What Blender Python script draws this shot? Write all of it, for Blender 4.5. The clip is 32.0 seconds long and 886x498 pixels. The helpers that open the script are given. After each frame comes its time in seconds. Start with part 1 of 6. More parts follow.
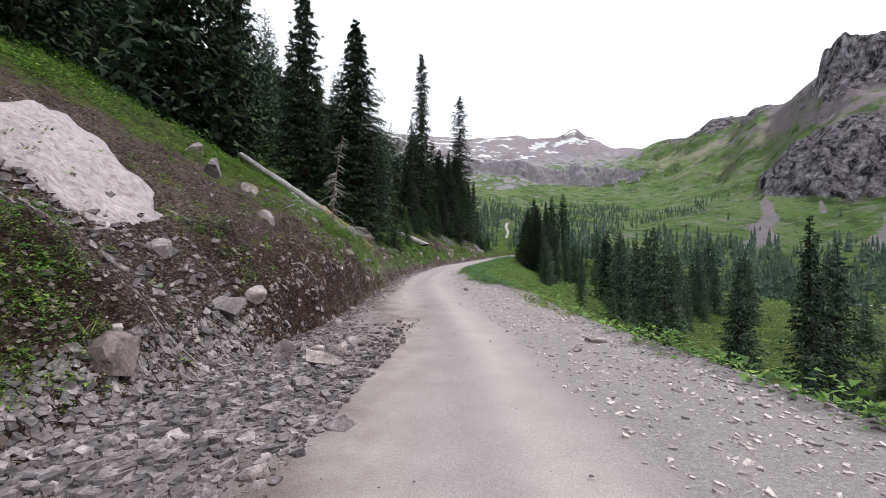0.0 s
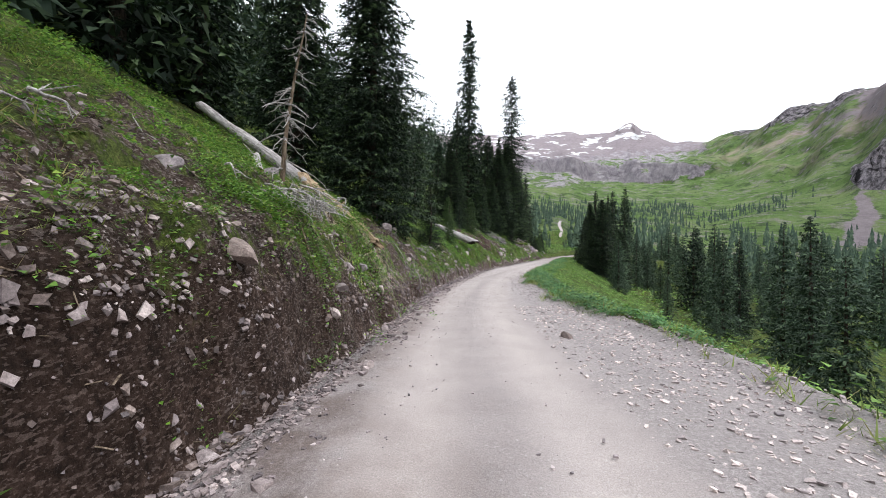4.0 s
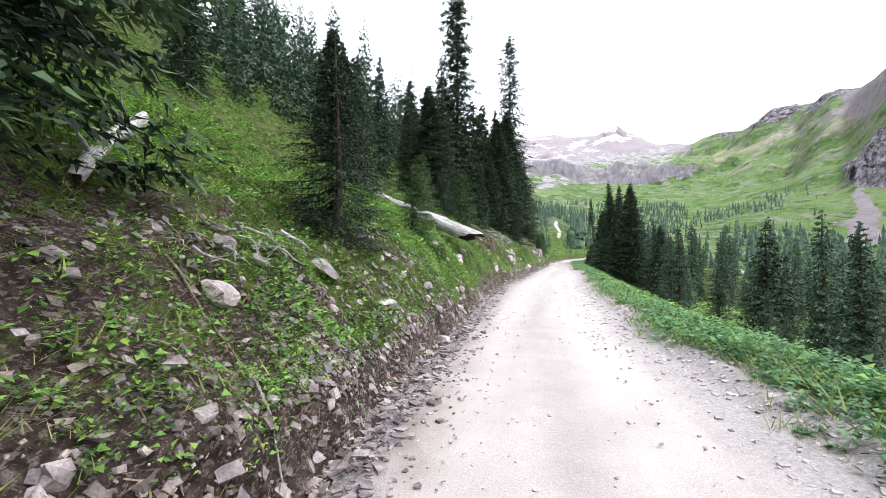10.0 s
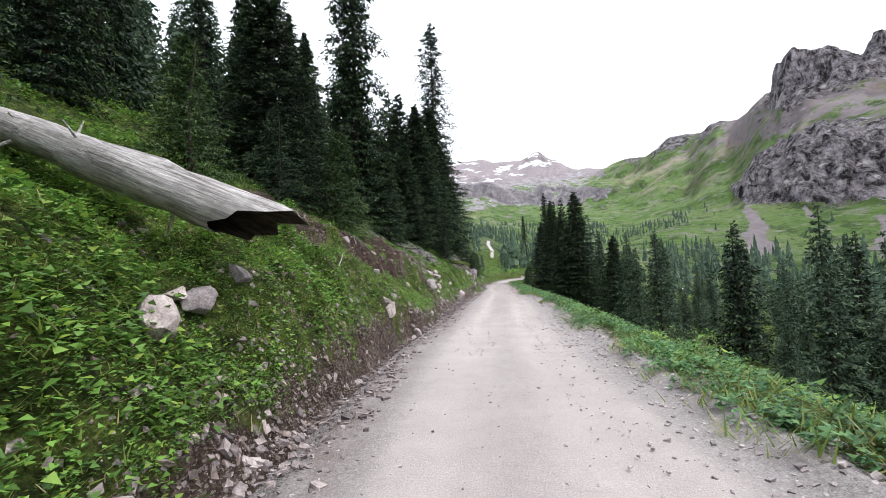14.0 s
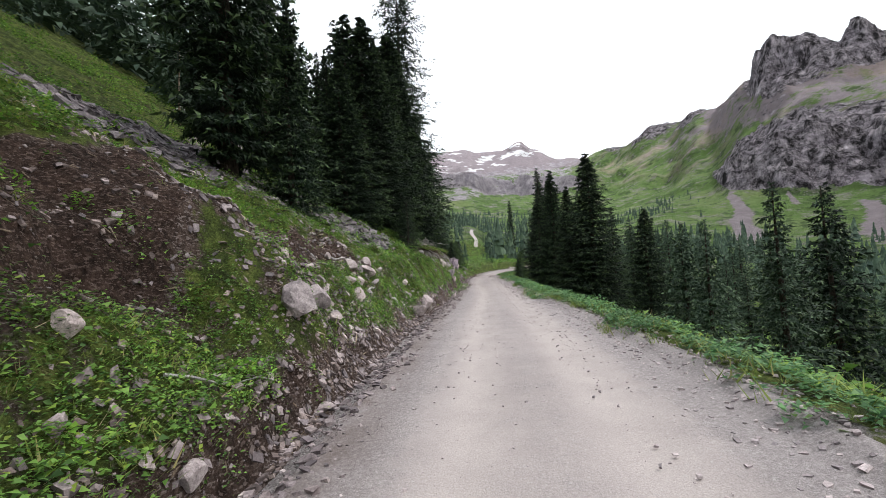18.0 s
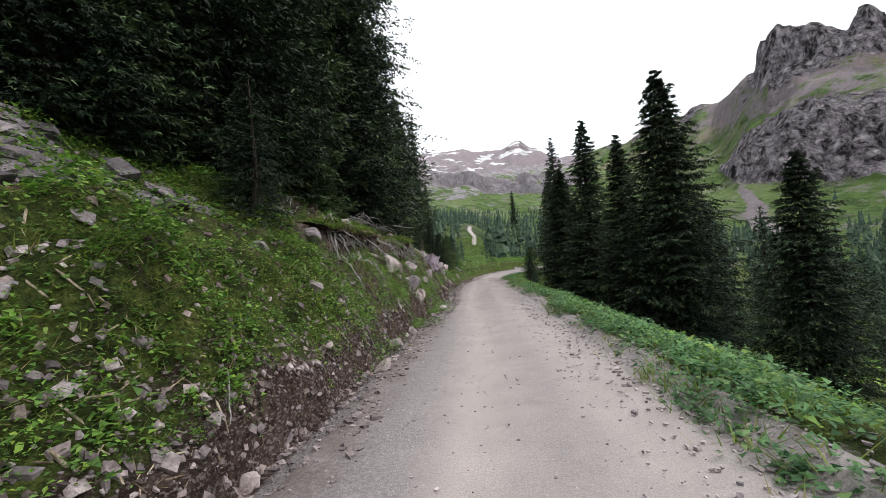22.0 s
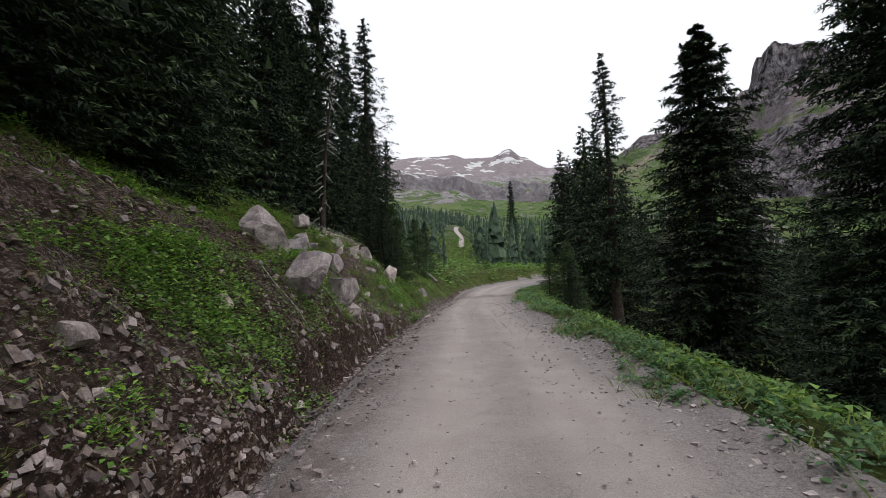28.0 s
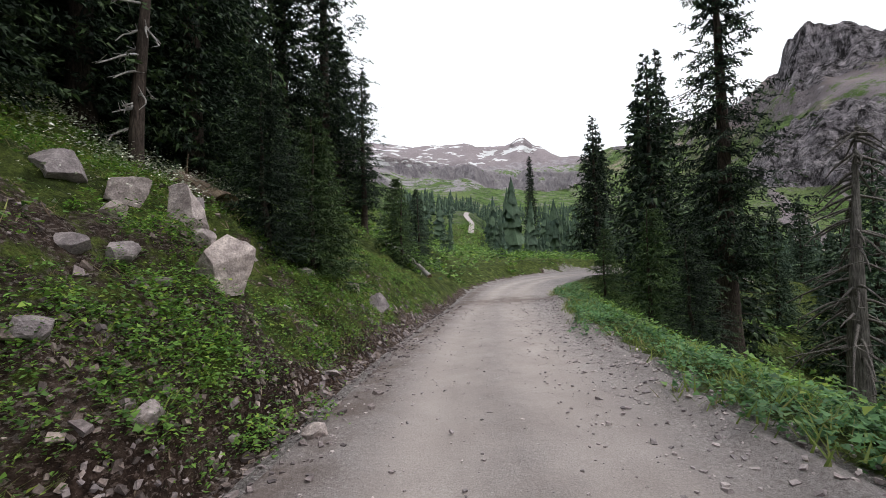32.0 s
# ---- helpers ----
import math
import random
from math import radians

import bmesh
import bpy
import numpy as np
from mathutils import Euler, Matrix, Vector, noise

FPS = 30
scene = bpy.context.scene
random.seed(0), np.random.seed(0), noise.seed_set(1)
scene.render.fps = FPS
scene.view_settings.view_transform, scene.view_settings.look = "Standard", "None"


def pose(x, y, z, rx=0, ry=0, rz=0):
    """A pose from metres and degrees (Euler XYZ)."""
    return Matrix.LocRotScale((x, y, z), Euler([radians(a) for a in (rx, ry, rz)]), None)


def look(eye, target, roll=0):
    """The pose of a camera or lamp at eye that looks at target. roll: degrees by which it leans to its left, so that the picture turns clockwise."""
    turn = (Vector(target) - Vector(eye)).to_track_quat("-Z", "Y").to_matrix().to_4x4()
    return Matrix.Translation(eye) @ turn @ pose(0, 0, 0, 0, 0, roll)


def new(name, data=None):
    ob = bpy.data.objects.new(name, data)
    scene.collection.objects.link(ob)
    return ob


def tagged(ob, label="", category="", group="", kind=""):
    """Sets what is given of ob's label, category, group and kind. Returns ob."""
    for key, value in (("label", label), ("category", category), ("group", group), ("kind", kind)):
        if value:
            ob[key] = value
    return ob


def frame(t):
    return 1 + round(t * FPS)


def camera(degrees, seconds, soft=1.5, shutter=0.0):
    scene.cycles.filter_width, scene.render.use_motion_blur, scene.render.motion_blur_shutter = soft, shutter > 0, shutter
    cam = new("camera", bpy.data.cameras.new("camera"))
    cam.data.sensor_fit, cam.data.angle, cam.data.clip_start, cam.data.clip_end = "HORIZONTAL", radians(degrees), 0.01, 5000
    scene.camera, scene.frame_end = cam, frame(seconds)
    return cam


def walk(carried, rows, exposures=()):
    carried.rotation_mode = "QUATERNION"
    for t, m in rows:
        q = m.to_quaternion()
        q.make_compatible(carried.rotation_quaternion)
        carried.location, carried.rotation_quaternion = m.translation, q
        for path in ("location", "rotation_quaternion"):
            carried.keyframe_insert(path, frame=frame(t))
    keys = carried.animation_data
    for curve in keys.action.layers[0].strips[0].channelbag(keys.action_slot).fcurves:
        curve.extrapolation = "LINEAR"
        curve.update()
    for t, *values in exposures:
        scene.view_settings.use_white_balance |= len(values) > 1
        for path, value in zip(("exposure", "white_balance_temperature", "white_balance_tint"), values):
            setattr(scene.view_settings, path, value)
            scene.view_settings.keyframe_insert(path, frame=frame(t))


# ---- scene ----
cam = camera(95.1, 32.0, 0.7)
PATH = [
    (0, (0.000, 0.000, 1.740), (-0.000, 2.000, 1.751), -0.0),
    (0.5, (0.056, 0.824, 1.704), (0.039, 2.824, 1.652), 0.4),
    (1, (0.095, 1.613, 1.660), (0.033, 3.610, 1.569), 1.2),
    (1.5, (0.157, 2.428, 1.627), (0.047, 4.421, 1.515), 0.8),
    (2, (0.203, 3.229, 1.577), (0.071, 5.222, 1.483), 1.8),
    (2.5, (0.178, 4.003, 1.573), (0.061, 5.999, 1.501), -1.2),
    (4.5, (-0.624, 11.362, 1.734), (-0.891, 13.344, 1.752), 0.2),
    (5, (-0.667, 12.814, 1.722), (-0.959, 14.793, 1.701), -2.7),
    (5.5, (-0.734, 14.192, 1.691), (-1.040, 16.168, 1.705), -3.6),
    (6, (-0.866, 15.553, 1.634), (-1.216, 17.522, 1.672), -0.3),
    (6.5, (-1.017, 16.992, 1.604), (-1.386, 18.957, 1.621), -0.3),
    (7, (-1.238, 18.364, 1.626), (-1.605, 20.330, 1.605), 2.2),
    (7.5, (-1.428, 19.740, 1.623), (-1.797, 21.705, 1.583), 2.7),
    (8, (-1.529, 21.155, 1.641), (-1.889, 23.122, 1.644), 2.4),
    (8.5, (-1.577, 22.586, 1.651), (-1.912, 24.556, 1.723), 2.1),
    (9, (-1.591, 24.011, 1.654), (-1.889, 25.987, 1.739), -1.0),
    (9.5, (-1.599, 25.421, 1.648), (-1.844, 27.405, 1.707), 0.1),
    (10, (-1.564, 26.831, 1.642), (-1.736, 28.824, 1.672), -0.4),
    (10.5, (-1.487, 28.261, 1.632), (-1.606, 30.257, 1.640), -1.9),
    (11, (-1.401, 29.722, 1.628), (-1.484, 31.720, 1.654), -1.3),
    (11.5, (-1.278, 31.220, 1.634), (-1.333, 33.218, 1.708), -1.7),
    (12, (-1.112, 32.739, 1.635), (-1.118, 34.736, 1.726), -1.5),
    (12.5, (-0.916, 34.250, 1.625), (-0.875, 36.248, 1.703), -0.9),
    (13, (-0.660, 35.767, 1.619), (-0.582, 37.764, 1.713), -1.8),
    (13.5, (-0.363, 37.170, 1.626), (-0.248, 39.163, 1.744), -1.6),
    (14, (-0.019, 38.568, 1.647), (0.137, 40.558, 1.785), -2.8),
    (14.5, (0.303, 40.015, 1.670), (0.490, 42.001, 1.812), -3.4),
    (16.5, (1.204, 46.116, 1.675), (1.422, 48.104, 1.724), -3.1),
    (17, (1.500, 47.715, 1.669), (1.727, 49.701, 1.750), -3.9),
    (17.5, (1.814, 49.338, 1.659), (2.049, 51.323, 1.730), -3.4),
    (18, (2.191, 51.001, 1.647), (2.427, 52.985, 1.739), -3.7),
    (18.5, (2.648, 52.724, 1.639), (2.888, 54.707, 1.739), -4.9),
    (19, (3.127, 54.516, 1.617), (3.367, 56.497, 1.754), -5.6),
    (19.5, (3.529, 56.379, 1.597), (3.757, 58.364, 1.685), -3.6),
    (20, (3.956, 58.359, 1.624), (4.190, 60.342, 1.739), -2.7),
    (20.5, (4.403, 60.380, 1.640), (4.635, 62.360, 1.796), -3.7),
    (21, (4.831, 62.364, 1.655), (5.064, 64.343, 1.815), -4.5),
    (21.5, (5.212, 64.271, 1.663), (5.442, 66.254, 1.783), -4.2),
    (22, (5.591, 66.106, 1.665), (5.828, 68.089, 1.760), -4.4),
    (22.5, (6.006, 67.887, 1.661), (6.255, 69.870, 1.720), -3.6),
    (23, (6.479, 69.621, 1.655), (6.738, 71.603, 1.737), -5.5),
    (23.5, (6.992, 71.387, 1.642), (7.237, 73.369, 1.749), -5.1),
    (24, (7.446, 73.239, 1.676), (7.687, 75.220, 1.807), -5.7),
    (24.5, (7.758, 75.044, 1.659), (8.006, 77.026, 1.756), -3.6),
    (25, (8.019, 76.791, 1.653), (8.285, 78.771, 1.749), -3.8),
    (25.5, (8.274, 78.510, 1.656), (8.553, 80.490, 1.713), -4.3),
    (27.5, (9.450, 86.051, 1.658), (9.766, 88.024, 1.742), -2.7),
    (28, (9.883, 87.804, 1.645), (10.186, 89.777, 1.767), -2.2),
    (28.5, (10.277, 89.532, 1.654), (10.559, 91.508, 1.774), -2.1),
    (29, (10.638, 91.193, 1.660), (10.912, 93.171, 1.770), -2.4),
    (29.5, (10.965, 92.722, 1.667), (11.225, 94.703, 1.755), -2.5),
    (30, (11.260, 94.083, 1.656), (11.504, 96.066, 1.734), -2.0),
    (30.5, (11.539, 95.333, 1.662), (11.780, 97.318, 1.719), -2.0),
    (31, (11.795, 96.536, 1.640), (12.030, 98.521, 1.695), -1.0),
    (31.5, (12.046, 97.636, 1.629), (12.281, 99.621, 1.692), -2.1),
    (32, (12.274, 98.642, 1.622), (12.521, 100.626, 1.695), -1.5),
]
EXPOSURES = [(0, -0.18, 6350, 11), (2.5, -0.1, 6350, 11), (5, 0.25, 6350, 10), (6, 0.38, 6300, 10), (9.5, 0.85, 6200, 9), (13, 0.45, 6300, 9), (17, 0.0, 6450, 10), (20, -0.15, 6500, 10), (25, -0.28, 6550, 11), (28, -0.62, 6550, 11), (31, -0.32, 6550, 10), (32, -0.32, 6550, 10)]
walk(cam, [(t, look(eye, target, roll)) for t, eye, target, roll in PATH], EXPOSURES)

# ---- world and light ----
world = bpy.data.worlds.new("overcast")
scene.world = world
world.use_nodes = True
wn, wl = world.node_tree.nodes, world.node_tree.links
sky = wn.new("ShaderNodeTexSky")
sky.sky_type, sky.sun_disc = "NISHITA", False
sky.sun_elevation, sky.sun_rotation = radians(56), radians(110)
sky.air_density, sky.dust_density = 1.0, 6.0
veil = wn.new("ShaderNodeMix")
veil.data_type, veil.blend_type = "RGBA", "MIX"
veil.inputs["Factor"].default_value = 0.9
wl.new(sky.outputs[0], veil.inputs["A"])
veil.inputs["B"].default_value = (10.6, 11.0, 11.5, 1)
wl.new(veil.outputs["Result"], wn["Background"].inputs["Color"])
wn["Background"].inputs["Strength"].default_value = 0.16
sun = new("sun", bpy.data.lights.new("sun", "SUN"))
sun.data.energy, sun.data.angle, sun.data.color = 1.7, radians(25), (1.0, 0.96, 0.9)
sun.matrix_world = look((0, 0, 100), (-62, 22, 0))


# ---- helpers of the scene ----
def smooth(a, b, v):
    k = np.clip((v - a) / (b - a), 0, 1)
    return k * k * (3 - 2 * k)


def lattice(seed):
    r = np.random.RandomState(seed)
    return r.rand(64, 64)


LATTICES = [lattice(s) for s in range(6)]


def value_noise(x, y, size, seed=0):
    """Smooth noise from -1 to 1 with features of the given size."""
    g = LATTICES[seed % 6]
    x, y = np.asarray(x, float) / size + 17.3 * seed, np.asarray(y, float) / size + 9.1 * seed
    i, j = np.floor(x).astype(int), np.floor(y).astype(int)
    fx, fy = x - i, y - j
    fx, fy = fx * fx * (3 - 2 * fx), fy * fy * (3 - 2 * fy)
    i, j, i1, j1 = i % 64, j % 64, (i + 1) % 64, (j + 1) % 64
    return 2 * ((g[i, j] * (1 - fx) + g[i1, j] * fx) * (1 - fy) + (g[i, j1] * (1 - fx) + g[i1, j1] * fx) * fy) - 1


def rough(x, y, size, seed=0, octaves=4, gain=0.5):
    total, amp = 0.0, 1.0
    for k in range(octaves):
        total = total + amp * value_noise(x, y, size / 2**k, seed + k)
        amp *= gain
    return total


def curve_of(pairs):
    ys, xs = np.array(pairs, float).T
    return lambda y: np.interp(y, ys, xs)


def softened(pairs):
    f = curve_of(pairs)
    return lambda y: (f(np.asarray(y) - 2.5) + 2 * f(y) + f(np.asarray(y) + 2.5)) / 4


# the road's edges: x of the bank's foot and of the outer shoulder along y
road_left = softened([(-60, -7), (-10, -4.2), (5, -3.3), (10, -2.6), (17, -2.7), (24, -2.8), (31, -2.6), (36, -1.9), (41, -1.5),
                      (48, -0.5), (52, 0.6), (59, 1.9), (66, 3.5), (71, 4.7), (75, 5.5), (82, 7.1), (86, 8.1), (92, 8.9), (96, 9.6),
                      (102, 11.1), (107, 12.2), (113, 14.0), (118, 15.3), (124, 17.4), (129, 20.5), (134, 25.5), (138, 33), (141, 50), (150, 90)])
road_right = softened([(-60, 0), (-10, 3.6), (4, 4.0), (7, 3.5), (10, 3.1), (16, 2.9), (20, 2.0), (25, 1.0), (30, 1.1), (34, 1.3), (40, 2.3),
                       (43, 2.9), (50, 4.2), (57, 6.1), (61, 6.8), (67, 7.8), (76, 9.6), (85, 11.6), (92, 13.0), (97, 14.2), (102, 14.9),
                       (107, 15.9), (113, 17.9), (119, 20.2), (124, 22.8), (129, 28), (132, 36), (134, 52), (150, 95)])
bank_height = softened([(-60, 1.8), (0, 1.6), (4.6, 1.5), (6.4, 0.9), (8.2, 1.6), (11, 1.9), (16, 1.8), (24, 1.7), (40, 1.6), (55, 1.7), (64, 1.6), (75, 1.7),
                        (86, 1.9), (96, 1.5), (105, 1.2), (113, 0.9), (122, 0.6), (150, 0.5)])
bank_width = softened([(-60, 1.2), (0, 0.9), (4.6, 0.9), (6.4, 1.9), (8.2, 0.9), (11, 0.8), (18, 0.9), (24, 1.3), (30, 1.5), (42, 1.2), (60, 1.5), (75, 1.1), (96, 1.5), (120, 1.4), (150, 1.4)])
drop_slope = softened([(-60, 0.62), (20, 0.6), (50, 0.55), (70, 0.45), (90, 0.4), (105, 0.43), (116, 0.43), (130, 0.3), (150, 0.25)])
verge_width = softened([(-60, 0.2), (14, 0.25), (20, 1.0), (28, 1.5), (55, 1.0), (60, 1.0), (75, 0.8), (95, 0.9), (105, 1.4), (150, 2.5)])
road_rise = curve_of([(-60, 0), (104, 0), (112, -0.1), (118, -0.15), (124, 0.1), (135, 0.7), (150, 1.4)])

track_mid = softened([(-60, -3), (0, 0.4), (12, -0.2), (20, -1.0), (25, -1.1), (30, -0.95), (36, -0.2), (40, 0.7), (46, 1.6), (52, 2.9), (58, 4.3), (66, 6.0), (72, 7.6),
                      (78, 8.7), (86, 9.9), (92, 11.2), (98, 12.7), (104, 13.6), (113, 15.9), (118, 17.7), (124, 20), (129, 24.2), (134, 36)])

CENTRE = (6.0, 60.0)
# far terrain: height along the distance from CENTRE, for some bearings (degrees to the right of +y)
BEARINGS = [
    (-180, [(60, 22), (150, 70), (400, 200), (2600, 700)]),
    (-90, [(60, 38), (150, 92), (400, 220), (2600, 700)]),
    (-30, [(60, 30), (150, 70), (400, 190), (2600, 650)]),
    (-8, [(60, 10), (100, 22), (200, 60), (400, 130), (1200, 300), (1800, 540), (2600, 560)]),
    (4, [(60, 0), (100, 5), (150, 16), (250, 34), (500, 75), (880, 180), (915, 225), (1300, 320), (1800, 522), (2600, 530)]),
    (10, [(60, 0), (100, 3), (152, 15.5), (250, 30), (500, 68), (880, 178), (915, 222), (1300, 300), (1800, 523), (2600, 540)]),
    (13.5, [(60, -1), (100, 1), (150, 10), (250, 24), (500, 62), (880, 160), (915, 210), (1300, 280), (1800, 500), (2600, 490)]),
    (16, [(60, -1), (100, 0.5), (150, 8), (250, 21), (500, 61), (880, 154), (918, 208), (1300, 275), (1800, 508), (2600, 500)]),
    (18.3, [(60, -1), (100, 0), (150, 6), (250, 18), (500, 60), (880, 148), (920, 205), (1300, 270), (1800, 542), (2600, 520)]),
    (20.5, [(60, -1), (100, -1), (150, 4), (250, 16), (500, 59), (880, 143), (920, 196), (1300, 265), (1800, 503), (2600, 480)]),
    (24, [(60, -2), (100, -2), (150, 1), (250, 13), (500, 58), (880, 138), (920, 185), (1300, 260), (1700, 415), (2600, 440)]),
    (30, [(60, -4), (100, -4), (150, -3), (300, 16), (500, 52), (900, 150), (960, 180), (1400, 352), (1500, 381), (2600, 420)]),
    (36, [(60, -6), (100, -7), (150, -5), (300, 18), (450, 52), (700, 108), (1000, 240), (1130, 318), (1200, 330), (2600, 420)]),
    (40.5, [(60, -8), (100, -9), (145, -9), (300, 14), (430, 46), (600, 100), (900, 245), (960, 290), (1000, 292), (2600, 400)]),
    (45.2, [(60, -9), (100, -11), (145, -12), (300, 9), (410, 42), (450, 80), (600, 152), (700, 205), (840, 283), (2600, 380)]),
    (46.2, [(60, -9), (100, -11), (145, -12), (300, 8), (410, 42), (450, 86), (600, 160), (670, 210), (700, 268), (2600, 360)]),
    (48, [(60, -10), (100, -12), (145, -13.5), (300, 5), (410, 42), (450, 100), (600, 170), (670, 215), (700, 278), (2600, 360)]),
    (50.3, [(60, -11), (100, -13), (145, -14), (300, 5), (410, 40), (455, 108), (600, 168), (665, 212), (700, 271), (2600, 360)]),
    (52.8, [(60, -11), (100, -13), (145, -14), (300, 5), (410, 40), (455, 108), (600, 168), (665, 212), (700, 249), (2600, 350)]),
    (53.8, [(60, -11), (100, -13), (145, -14), (300, 5), (410, 40), (455, 108), (600, 168), (665, 212), (700, 265), (2600, 350)]),
    (57, [(60, -12), (100, -13.5), (145, -14.5), (300, 7), (410, 40), (455, 106), (600, 170), (660, 205), (700, 238), (2600, 340)]),
    (75, [(60, -14), (100, -15), (145, -15), (300, 20), (410, 50), (455, 105), (700, 250), (2600, 380)]),
    (120, [(60, -14), (100, -16), (145, -17), (300, 20), (455, 100), (700, 240), (2600, 380)]),
    (180, [(60, 2), (150, -10), (400, 20), (2600, 300)]),
]
RINGS = np.concatenate([np.linspace(0, 200, 41), np.linspace(210, 1100, 90), np.linspace(1120, 2600, 75)])
TABLE = np.array([np.interp(RINGS, *np.array(p, float).T) for _, p in BEARINGS])
BEARS = np.array([b for b, _ in BEARINGS], float)


def far_height(x, y):
    dx, dy = np.asarray(x, float) - CENTRE[0], np.asarray(y, float) - CENTRE[1]
    r, a = np.hypot(dx, dy), np.degrees(np.arctan2(dx, dy))
    wob = smooth(250, 500, r)
    a2 = a + wob * (1 - 0.8 * smooth(1100, 1600, r)) * (0.5 * value_noise(x, y, 120, 1) + 0.3 * value_noise(x, y, 40, 2))
    r2 = r * (1 + wob * (1 - 0.72 * smooth(1100, 1600, r)) * (0.05 * value_noise(x, y, 130, 3) + 0.025 * value_noise(x, y, 40, 4) + 0.012 * value_noise(x, y, 17, 5)))
    ri = np.interp(np.minimum(r2, 2599), RINGS, np.arange(len(RINGS)))
    ai = np.interp(a2, BEARS, np.arange(len(BEARS)))
    i0, j0 = np.floor(ai).astype(int).clip(0, len(BEARS) - 2), np.floor(ri).astype(int).clip(0, len(RINGS) - 2)
    fa, fr = ai - i0, ri - j0
    fa = fa * fa * (3 - 2 * fa)
    low = TABLE[i0, j0] * (1 - fr) + TABLE[i0, j0 + 1] * fr
    high = TABLE[i0 + 1, j0] * (1 - fr) + TABLE[i0 + 1, j0 + 1] * fr
    out = low * (1 - fa) + high * fa
    out = out + smooth(80, 300, r) * 1.2 * rough(x, y, 30, 2, 3) + smooth(400, 900, r) * 4 * rough(x, y, 110, 4, 4)
    return out


def near_height(x, y):
    x, y = np.asarray(x, float), np.asarray(y, float)
    left, right = road_left(y), road_right(y)
    base = road_rise(y)
    foot = np.where(y > 122, np.minimum(left, 16.7), left)
    u, v = foot - x, x - right
    hb, wb = bank_height(y) * (1 + 0.18 * value_noise(x * 0, y, 2.3, 1)), bank_width(y)
    uu = u + 0.28 * rough(x, y, 1.6, 2, 3) * smooth(0.05, 0.8, u)
    steep = np.clip(uu / wb, 0, 1)
    bank = hb * (0.75 * steep + 0.25 * steep**2) + 0.6 * np.maximum(uu - wb, 0) + 0.12 * np.maximum(uu - wb - 12, 0)
    lip = curve_of([(-60, 0.3), (0, 0.55), (4, 0.3), (6, 0.0), (9, 0.35), (16, 0.35), (20, 0.1), (25, 0.35), (30, 0.1), (44, 0.15), (49, 0.6), (57, 0.55), (61, 0.1), (72, 0.2), (77, 0.65), (91, 0.5), (97, 0.2), (108, 0.3), (114, 0.0), (150, 0)])(y)
    bank = bank + lip * smooth(0.0, 0.22, uu - wb - 0.5 - 0.5 * value_noise(x * 0, y, 3.0, 2)) - 0.25 * lip * np.exp(-(((uu - wb - 0.25) / 0.4) ** 2))
    bank = bank + smooth(0.2, 1.5, u) * (0.13 * rough(x, y, 0.9, 3, 4, 0.62) + 0.16 * value_noise(x, y, 4.0, 1))
    cut = curve_of([(-60, 0.2), (0, 0.15), (6, 0.0), (9, 0.3), (14, 0.3), (19, 0.2), (28, 0.12), (36, 0.2), (44, 0.1), (47, 0.3), (56, 0.15), (60, 0.05), (66, 0.15), (72, 0.3), (79, 0.32), (83, 0.1), (90, 0.2), (96, 0.25), (104, 0.1), (120, 0)])(y) * (1 + 0.5 * value_noise(x * 0, y, 1.3, 4))
    foot_at = 0.25 + 0.16 * rough(x * 0, y, 1.1, 2, 3)
    bank = bank * (1 - smooth(0.02, 0.2, cut) * (1 - smooth(foot_at - 0.1, foot_at + 0.12, u))) + cut * smooth(foot_at, foot_at + 0.14, u) * (1 - smooth(1.2, 2.4, u))
    # broken ledges and clods in the bare part of the bank
    ledge = value_noise(x * 0.4 + 0.3 * bank, y * 0.7, 0.55, 5)
    bank = bank + smooth(0.35, 0.9, u) * (1 - smooth(3.0, 5.0, u)) * (0.1 * np.abs(ledge) + 0.09 * np.maximum(rough(x, y, 0.42, 1, 2), 0) + 0.03 * value_noise(x, y, 0.21, 2))
    up = np.where(u > 0, bank - 0.07 * np.exp(-((u - 0.25) / 0.25) ** 2), 0)
    # the gentle ground between the slope's foot and the road's bend
    bend = np.where((y > 120) & (x > foot), smooth(0.3, 2.5, left - x) * 0.6 + 0.075 * np.maximum(y - 126, 0) * smooth(0, 4, left - x), 0)
    s, w = drop_slope(y), verge_width(y)
    vv = np.maximum(v, 0)
    down = 0.16 * smooth(0, 0.5, vv) - s * np.maximum(vv - w, 0) + 0.45 * s * np.maximum(vv - w - 14, 0) + 0.06 * np.maximum(vv - w - 30, 0)
    down = down + smooth(0.3, 2, vv) * (0.06 * rough(x, y, 0.9, 1, 3)) + smooth(2, 8, vv) * 0.35 * value_noise(x, y, 5, 2)
    down = np.maximum(down, -15 + 0.06 * np.maximum(y, -20) + 0.6 * value_noise(x, y, 12, 3))
    flat = np.where((u <= 0) & (v <= 0), 0.016 * value_noise(x, y, 2.7, 4) + 0.006 * value_noise(x, y, 0.6, 5), 0)
    return base + np.where(u > 0, up, 0) + np.where(v > 0, down, 0) + flat + np.where(u <= 0, bend, 0)


def height(x, y):
    r = np.hypot(np.asarray(x) - CENTRE[0], np.asarray(y) - CENTRE[1])
    k = smooth(62, 125, r)
    # behind the start the road's own profile goes on
    k = k * smooth(-25, 20, np.asarray(y) + 0.0 * r) + (1 - smooth(-25, 20, np.asarray(y) + 0.0 * r)) * smooth(110, 160, r)
    return near_height(x, y) * (1 - k) + far_height(x, y) * k


def H(x, y):
    return float(height(np.array([x]), np.array([y]))[0])


